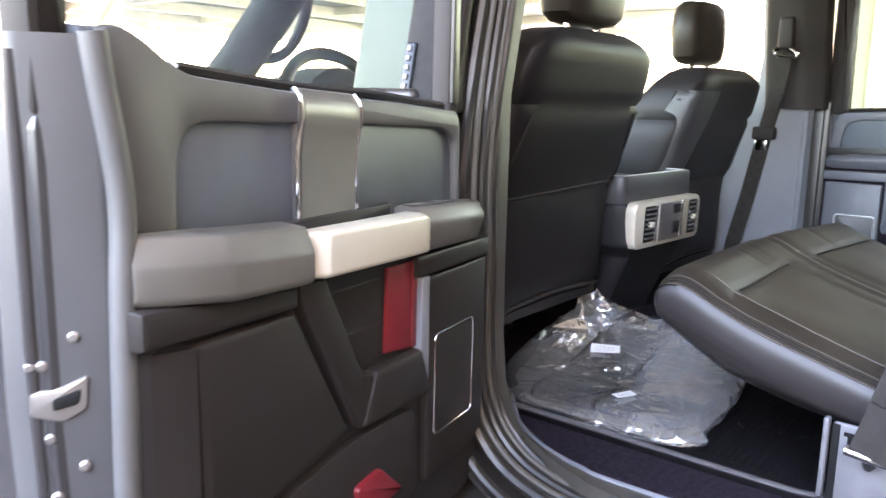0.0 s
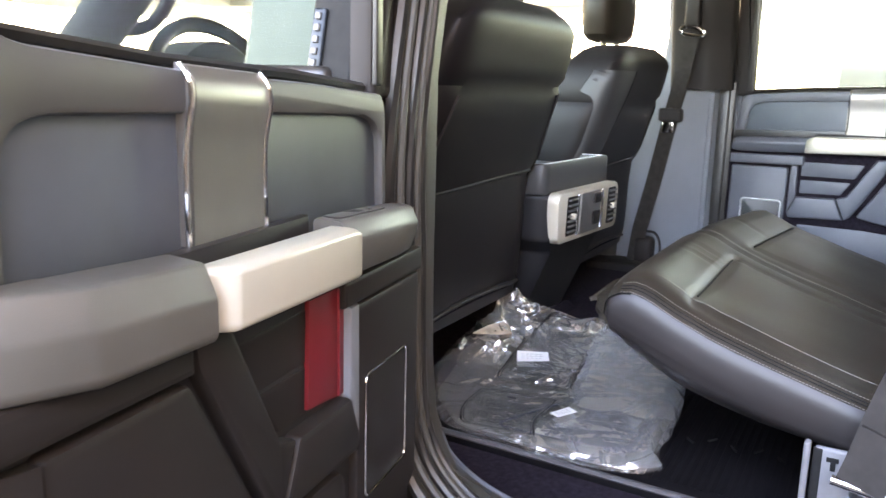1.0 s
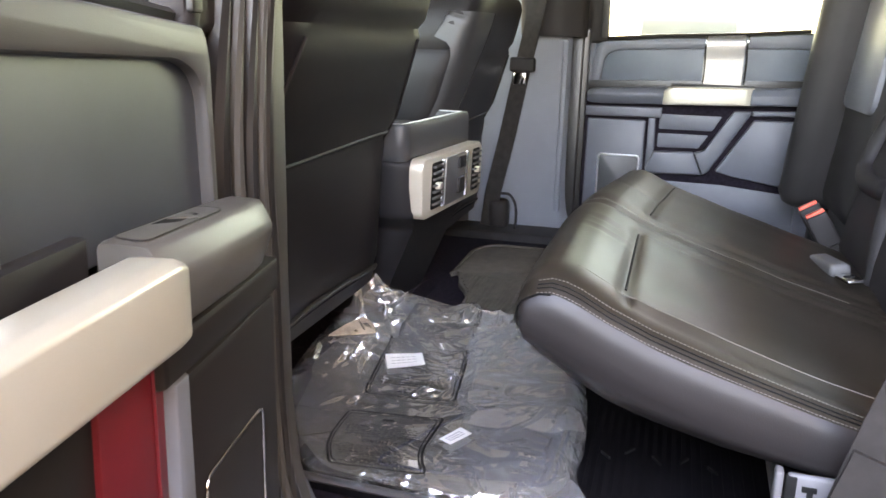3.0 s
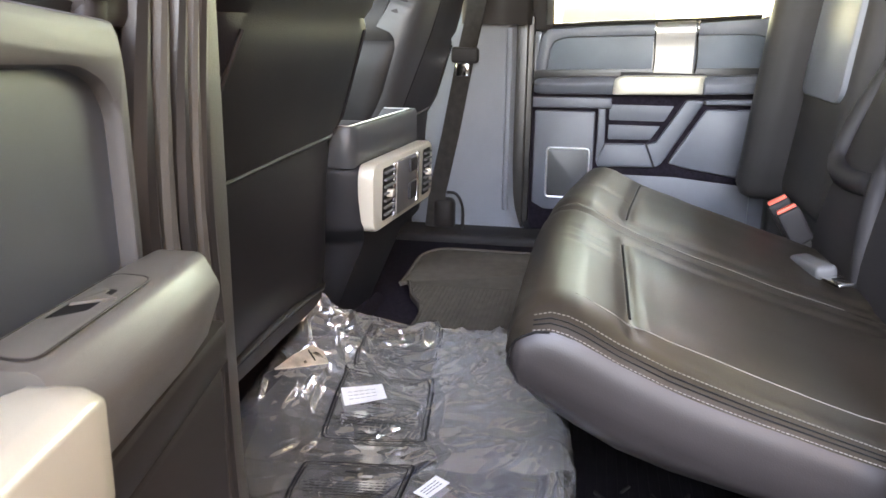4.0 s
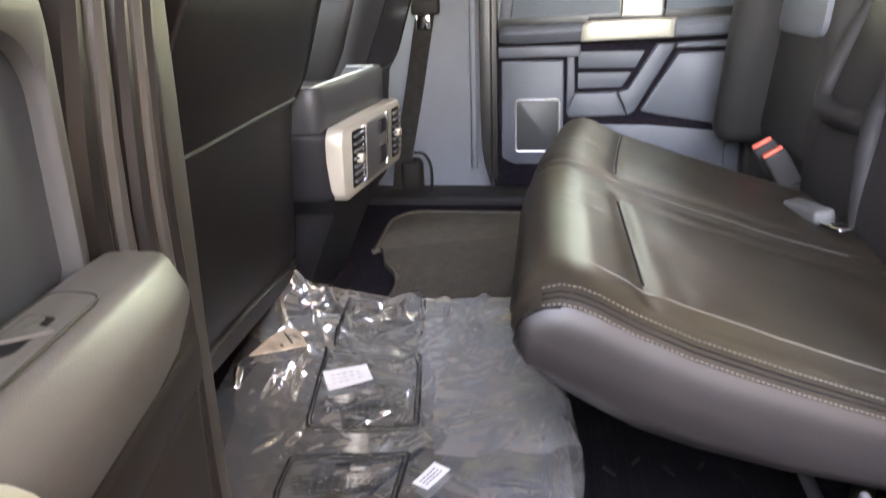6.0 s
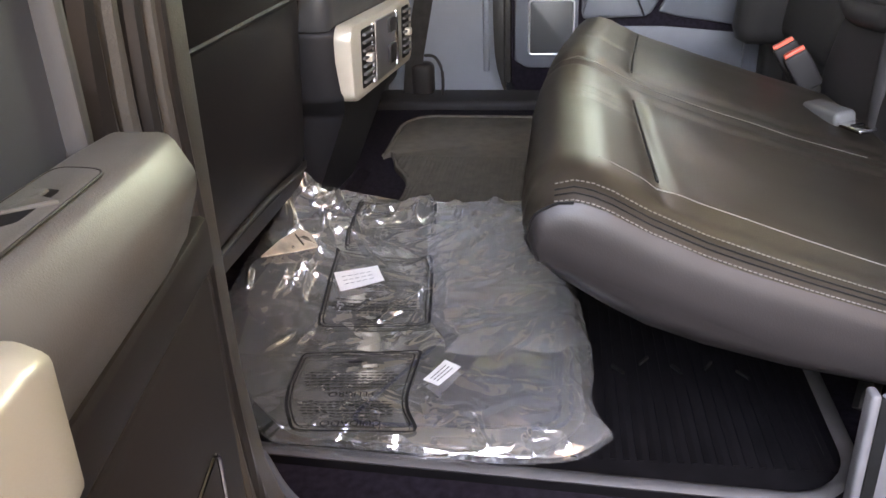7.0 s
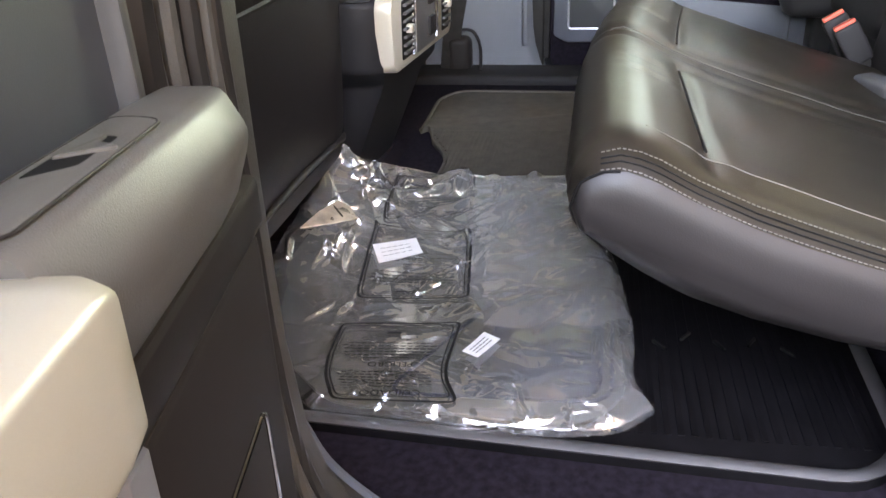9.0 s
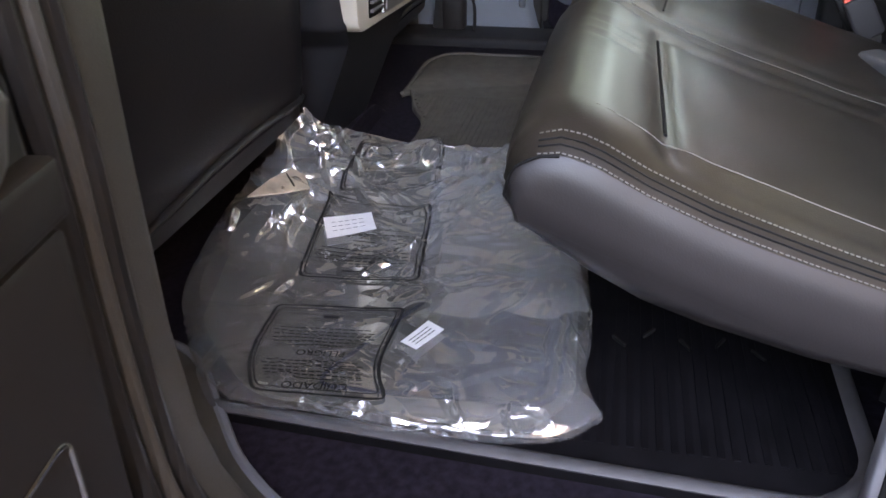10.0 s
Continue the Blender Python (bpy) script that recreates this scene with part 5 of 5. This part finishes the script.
FAR_Z = ((0.0, 0.918), (0.17, 0.900), (0.33, 0.885), (0.5, 0.868), (0.67, 0.852), (0.83, 0.846), (1.0, 0.840))


def along(edge, k):
    """The place at k (0 to 1) on a smooth line through the edge's corners."""
    n = len(edge) - 1
    i = max(0, min(n - 1, int(k * n)))
    f = k * n - i
    p0, p1, p2, p3 = (Vector(edge[max(0, min(n, j))]) for j in (i - 1, i, i + 1, i + 2))
    return 0.5 * (2 * p1 + (p2 - p0) * f + (2 * p0 - 5 * p1 + 4 * p2 - p3) * f * f + (3 * p1 - p0 - 3 * p2 + p3) * f ** 3)


def bag_xy(s, t):
    """s runs along the near edge from the pillar, t away from the door."""
    a, b, c, d = along(EDGE_NEAR, s), along(EDGE_FAR, s), along(EDGE_LEFT, t), along(EDGE_RIGHT, t)
    corner = Vector(EDGE_NEAR[0]) * (1 - s) * (1 - t) + Vector(EDGE_NEAR[-1]) * s * (1 - t) + Vector(EDGE_FAR[0]) * (1 - s) * t + Vector(EDGE_FAR[-1]) * s * t
    return a * (1 - t) + b * t + c * (1 - s) + d * s - corner


def ridge(q):
    return abs(noise.noise(q))


rng = random.Random(11)
# folds of the film: place, heading, half length, height and half width
FOLDS = []
for many, x0, x1, y0, y1, turn, spread, l0, l1, h0, h1, w in (
        (44, -0.38, -0.15, -0.06, 0.09, 0.3, 0.9, 0.015, 0.060, 0.006, 0.0140, 0.0055),
        (22, -0.46, -0.14, -0.30, -0.13, -0.55, 0.35, 0.020, 0.070, 0.005, 0.0120, 0.0050),
        (12, -0.60, -0.42, -0.345, -0.30, 0.15, 0.35, 0.020, 0.060, 0.003, 0.0060, 0.0050),
        (26, -0.635, -0.60, -0.34, -0.06, 1.2, 0.9, 0.004, 0.014, 0.002, 0.0045, 0.0034),
        (18, -0.52, -0.24, -0.16, 0.03, -0.4, 0.7, 0.010, 0.034, 0.003, 0.0070, 0.0042),
        (26, -0.30, -0.08, -0.28, -0.08, -0.55, 0.4, 0.03, 0.09, 0.005, 0.013, 0.0120),
        (16, -0.60, -0.30, -0.30, 0.06, 0.5, 1.5, 0.030, 0.090, 0.0008, 0.0020, 0.0090)):
    for _ in range(many):
        fold = (rng.uniform(x0, x1), rng.uniform(y0, y1), rng.gauss(turn, spread), rng.uniform(l0, l1), rng.uniform(h0, h1), w)
        if min(math.hypot(fold[0] + 0.348, fold[1] + 0.054), math.hypot(fold[0] + 0.541, fold[1] + 0.188)) > 0.035 + 0.6 * fold[3]:
            FOLDS.append(fold)


def crease(x, y):
    """Height of the sharp folds in the film."""
    z = 0.0
    for cx, cy, ang, ln, h, w in FOLDS:
        a, b = x - cx, y - cy
        if abs(a) > ln + w or abs(b) > ln + w:
            continue
        u, v = a * math.cos(ang) + b * math.sin(ang), b * math.cos(ang) - a * math.sin(ang)
        if abs(u) < ln:
            z += h * (1 - (u / ln) ** 2) * max(0.0, 1 - abs(v + 0.0025 * math.sin(u * 90 + cx * 50)) / w)
    return z


def bag_z(s, t, rough=1.0):
    """Height of the film: flat over the mats, drawn up to the far corner."""
    e = max(0.0, min(s * 0.9, 1 - s, t * 0.9, (1 - t) * 2))
    body = min(1.0, e / 0.07)
    z = FLOOR + 0.025 + 0.015 * body ** 0.8
    t0 = 0.42 + 0.18 * min(1.0, s)
    q = max(0.0, (t - t0) / (1 - t0)) ** 1.45
    z = z * (1 - q) + lerp(FAR_Z, s) * q
    peak = max(0.0, 1 - math.hypot((s - 0.05) * 1.1, (t - 0.92) * 1.6) / 0.42)
    w = 0.10 + 0.30 * (1 - body) + 1.0 * peak + 0.45 * max(0.0, s - 0.65)
    x, y = bag_xy(s, t)
    q = Vector((x * 7.0, y * 7.0, 0.7))
    q += Vector((noise.noise(q * 0.7), noise.noise(q * 0.7 + Vector((5, 1, 2))), 0)) * 0.8
    sharp = -(ridge(q * 6.0) * 0.007 + ridge(q * 12.0) * 0.003) * min(1.0, peak * 2.2)
    f = sharp + noise.noise(q * 0.6) * 0.008 - ridge(q) * 0.012 - ridge(q * 2.3) * 0.005
    return z + (f * w + 0.003 * w + crease(x, y)) * rough


def bag_st(x, y):
    """The place (s, t) on the bag over a point of the floor."""
    s, t, want = 0.5, 0.5, Vector((x, y))
    for _ in range(12):
        p = bag_xy(s, t)
        du, dv = (bag_xy(s + 0.01, t) - p) * 100, (bag_xy(s, t + 0.01) - p) * 100
        d, det = want - p, du.x * dv.y - du.y * dv.x
        s, t = s + (d.x * dv.y - d.y * dv.x) / det, t + (du.x * d.y - du.y * d.x) / det
        s, t = max(0.002, min(0.998, s)), max(0.002, min(0.998, t))
    return s, t


bag = thing("plastic_bag", "clear plastic bag with black floor mats inside, lying on the floor", "plastic bag")
bm = bmesh.new()
NS, NT = 210, 320
g = [[bm.verts.new((*bag_xy(i / NS, j / NT), bag_z(i / NS, j / NT))) for j in range(NT + 1)] for i in range(NS + 1)]
for i in range(NS):
    for j in range(NT):
        bm.faces.new((g[i][j], g[i + 1][j], g[i + 1][j + 1], g[i][j + 1]))
film = part("film", bm, FILM, bag, "clear crumpled plastic film", angle=180)
film.visible_shadow = False
# loose end of the bag, folded over the mats in a second wrinkled layer
bm = bmesh.new()
g = []
for i in range(81):
    row = []
    for j in range(121):
        a, b = i / 80, j / 120
        p = noise.noise(Vector((a * 4, 2.0, 0.5))) * 0.05
        s = 0.645 + 0.34 * a + 0.02 * noise.noise(Vector((b * 5, 1.0, 0)))
        t = 0.42 + p + (0.55 - p) * b
        x, y = bag_xy(s, t)
        q = Vector((x * 20 + y * 11, y * 9 - x * 5, 0.3))
        q += Vector((noise.noise(q * 0.5), noise.noise(q * 0.5 + Vector((3, 7, 1))), 0)) * 0.7
        lift = 0.006 + 0.010 * (0.5 - ridge(q * 0.7)) + 0.0035 * (0.5 - ridge(q * 1.7)) + 0.004 * noise.noise(q * 0.4)
        row.append(bm.verts.new((x, y, bag_z(s, t, 0.5) + lift * min(1.0, 0.15 + 8 * min(a, 1 - a, b, 1 - b)))))
    g.append(row)
for a, b in zip(g, g[1:]):
    for j in range(120):
        bm.faces.new((a[j], b[j], b[j + 1], a[j + 1]))
loose = part("loose_film", bm, FILM_LOOSE, bag, "loose wrinkled end of the film", angle=180)
loose.visible_shadow = False
# sealed near edge, gathered into small folds
bm = bmesh.new()
rows = []
for j in range(121):
    k = j / 120
    p = bag_xy(k, 0.0)
    amp = 0.35 + 0.65 * k
    c1, c2 = noise.noise(Vector((k * 60, 0, 0))), noise.noise(Vector((k * 95, 4, 0)))
    rows.append([bm.verts.new((p.x + dx + 0.003 * amp * c2, p.y + 0.004 * amp * c1, max(FLOOR + 0.012, FLOOR + 0.018 + 0.9 * dz + 0.003 * amp * cc))) for dx, dz, cc in ((0.006, 0.008, 0), (0.003, 0.008, c1), (0.001, 0.005, c2), (-0.001, 0.002, c1), (-0.002, -0.001, c2))])
for a, b in zip(rows, rows[1:]):
    for i in range(4):
        bm.faces.new((a[i], a[i + 1], b[i + 1], b[i]))
hem = part("sealed_edge", bm, HEM, bag, "crumpled sealed edge", angle=25)
hem.visible_shadow = False


# lower mat with its tray, and the upper mat bent up towards its far end
def packed(name, outline, depth, thick, mat, label):
    """A mat under the film: a sheet over the outline in (x, y), depth below the smooth film."""
    bm = bmesh.new()
    rings = []
    for k in (1.0, 0.96, 0.86, 0.7, 0.5, 0.25, 0.06):
        cx, cy = (sum(p[i] for p in outline) / len(outline) for i in (0, 1))
        rings.append([(x, y, bag_z(*bag_st(x, y), 0.0) - depth - (0.003 if k == 1.0 else 0.0)) for x, y in ((cx + (p[0] - cx) * k, cy + (p[1] - cy) * k) for p in outline)])
    under = [(x, y, z - thick) for x, y, z in rings[0]]
    loft(bm, [under] + rings)
    return part(name, bm, mat, bag, label)


def fine(poly, step=0.03):
    """The outline with more points along it."""
    out = []
    for p, q in zip(poly, poly[1:] + poly[:1]):
        n = max(1, int(math.dist(p, q) / step))
        out += [(p[0] + (q[0] - p[0]) * i / n, p[1] + (q[1] - p[1]) * i / n) for i in range(n)]
    return out


packed("packed_mat", fine(rounded([(-0.632, -0.045), (-0.632, -0.30), (-0.585, -0.338), (-0.36, -0.328), (-0.10, -0.285), (-0.10, -0.15), (-0.40, 0.075), (-0.53, 0.055)], 0.03)), 0.012, 0.004, PACKED, "grey rubber mat in the bag")
packed("packed_mat", fine(rounded([(-0.470, 0.020), (-0.476, -0.080), (-0.428, -0.135), (-0.404, -0.205), (-0.385, -0.325), (-0.10, -0.275), (-0.145, -0.06), (-0.215, 0.055), (-0.405, 0.085)], 0.03)), 0.007, 0.004, PACKED, "grey rubber mat bent up in the bag")
packed("mat_tray", fine(rounded([(-0.410, -0.205), (-0.392, -0.318), (-0.598, -0.312), (-0.612, -0.172)], 0.025)), 0.0075, 0.003, BLUE_MAT, "blue-black mat tray in the bag")
tray_line = rounded([(-0.402, -0.200), (-0.380, -0.325), (-0.612, -0.322), (-0.624, -0.100)], 0.03, 6)
part("tray_rim", tube([(x, y, bag_z(*bag_st(x, y), 0.0) - 0.005) for x, y in fine(tray_line, 0.015)], 0.0022, 6, loop=True), BLUE_MAT, bag)
for i in range(9):
    x = -0.425 - 0.0195 * i
    part("tread_mark", tube([(x, -0.284, bag_z(*bag_st(x, -0.284), 0.0) - 0.006), (x - 0.002, -0.302, bag_z(*bag_st(x, -0.302), 0.0) - 0.006)], 0.0014, 6), PACKED, bag)


def on_bag(s, t, lift=0.0032):
    return Vector((*bag_xy(s, t), bag_z(s, t) + lift))


def over_bag(s, t, lift):
    """A place over the film, smoothed over its folds."""
    z = sum(bag_z(s + a, t + b) for a in (-0.04, 0, 0.04) for b in (-0.03, 0, 0.03)) / 9
    return Vector((*bag_xy(s, t), z + lift))


def bag_line(points, r, bm, lift=0.0032):
    pts = []
    for a, b in zip(points, points[1:]):
        n = max(2, int((b - a).length / 0.02))
        pts += [on_bag(*a.lerp(b, k / n), lift) for k in range(n)]
    pts.append(on_bag(*points[-1], lift))
    return tube(pts, r, 4, bm=bm, flat=0.25)


def printed_panel(corners, lines):
    c = [Vector(p) for p in corners]
    root = part("printed_warning", bmesh.new(), INK, bag, "black printed warning frame")
    bm = bmesh.new()
    mid = sum(c, Vector((0, 0))) / 4
    loop = [Vector(p) for p in rounded([tuple(q) for q in c], 0.02, 3)]
    bag_line(loop + [loop[0]], 0.0016, bm)
    inner = [mid + (q - mid) * 0.93 for q in loop]
    bag_line(inner + [inner[0]], 0.0008, bm)
    for a, b, r in lines:
        left, right = c[0].lerp(c[3], a), c[1].lerp(c[2], a)
        p, q = left.lerp(right, b), left.lerp(right, 1 - b)
        for i in range(13):
            bag_line([p.lerp(q, i / 13), p.lerp(q, (i + 0.75) / 13)], r, bm)
    bm.to_mesh(root.data)
    bm.free()
    return root


ROWS_A = [(0.12, 0.44, 0.004), (0.27, 0.14, 0.0011), (0.31, 0.10, 0.0011), (0.35, 0.12, 0.0011), (0.39, 0.12, 0.0011), (0.43, 0.14, 0.0011), (0.47, 0.30, 0.0011), (0.66, 0.14, 0.0011), (0.70, 0.10, 0.0011), (0.74, 0.12, 0.0011), (0.78, 0.11, 0.0011), (0.82, 0.12, 0.0011), (0.86, 0.34, 0.0011)]
ROWS_B = [(0.12, 0.44, 0.0026), (0.24, 0.30, 0.0012), (0.30, 0.14, 0.0012), (0.36, 0.12, 0.0012), (0.46, 0.40, 0.0018), (0.58, 0.12, 0.0014), (0.63, 0.10, 0.0014), (0.68, 0.10, 0.0014), (0.73, 0.12, 0.0014), (0.88, 0.38, 0.0022)]


def st(*corners):
    return [bag_st(x, y) for x, y in corners]


printed_panel(st((-0.514, -0.028), (-0.494, -0.158), (-0.636, -0.176), (-0.640, -0.052)), ROWS_A)
printed_panel(st((-0.291, -0.012), (-0.279, -0.139), (-0.437, -0.158), (-0.456, -0.029)), ROWS_B)
printed_panel(st((-0.150, -0.012), (-0.092, -0.116), (-0.220, -0.134), (-0.278, -0.018)), ROWS_B)


def bag_text(word, s, t, size, ang):
    cu = bpy.data.curves.new("word", "FONT")
    cu.body, cu.size, cu.align_x, cu.align_y = word, size, "CENTER", "CENTER"
    ob = bpy.data.objects.new("word", cu)
    me = bpy.data.meshes.new_from_object(ob)
    bpy.data.objects.remove(ob)
    p = on_bag(s, t, 0.005)
    me.transform(Matrix.Translation(p) @ Matrix.Rotation(radians(ang), 4, "Z"))
    me.materials.append(INK)
    w = new("printed_word", me)
    w.parent = bag


bag_text("PELIGRO", *bag_st(-0.588, -0.100), 0.012, 96)
bag_text("CUIDADO", *bag_st(-0.634, -0.110), 0.013, 96)


def sticker(corners, label):
    c = [Vector(p) for p in corners]
    bm = bmesh.new()
    g = [[bm.verts.new(over_bag(*c[0].lerp(c[1], i / 6).lerp(c[3].lerp(c[2], i / 6), j / 3), 0.0055)) for j in range(4)] for i in range(7)]
    for i in range(6):
        for j in range(3):
            bm.faces.new((g[i][j], g[i + 1][j], g[i + 1][j + 1], g[i][j + 1]))
    ob = part("sticker", bm, PAPER, bag, label)
    bm = bmesh.new()
    for k in (0.3, 0.5, 0.7):
        a, b = c[0].lerp(c[3], k), c[1].lerp(c[2], k)
        for i in range(5):
            p, q = a.lerp(b, 0.15 + 0.14 * i), a.lerp(b, 0.15 + 0.14 * i + 0.10)
            tube([over_bag(*p, 0.0061), over_bag(*q, 0.0061)], 0.0008, 4, bm=bm, flat=0.3)
    part("print", bm, INK, ob)
    return ob


sticker(st((-0.345, -0.020), (-0.315, -0.071), (-0.349, -0.087), (-0.385, -0.038)), "white paper sticker with small print")
sticker(st((-0.556, -0.169), (-0.515, -0.187), (-0.527, -0.206), (-0.566, -0.187)), "white barcode sticker")

# cream tape flap near the raised corner
bm = bmesh.new()
ring = [over_bag(a, b, 0.006) for a, b in st((-0.337, 0.079), (-0.300, 0.064), (-0.268, 0.046), (-0.275, 0.028), (-0.300, 0.012), (-0.318, 0.040))]
top_r = [bm.verts.new(p + Vector((0, 0, 0.002))) for p in ring]
low_r = [bm.verts.new(p) for p in ring]
bm.faces.new(top_r)
bm.faces.new(low_r[::-1])
for i in range(6):
    bm.faces.new((low_r[i], low_r[(i + 1) % 6], top_r[(i + 1) % 6], top_r[i]))
tape = part("tape_flap", bm, TAPE, bag, "creased cream tape flap")
part("fold", tube([over_bag(*bag_st(-0.280, 0.050), 0.0085), over_bag(*bag_st(-0.306, 0.030), 0.0085)], 0.0012, 6), INK, tape)
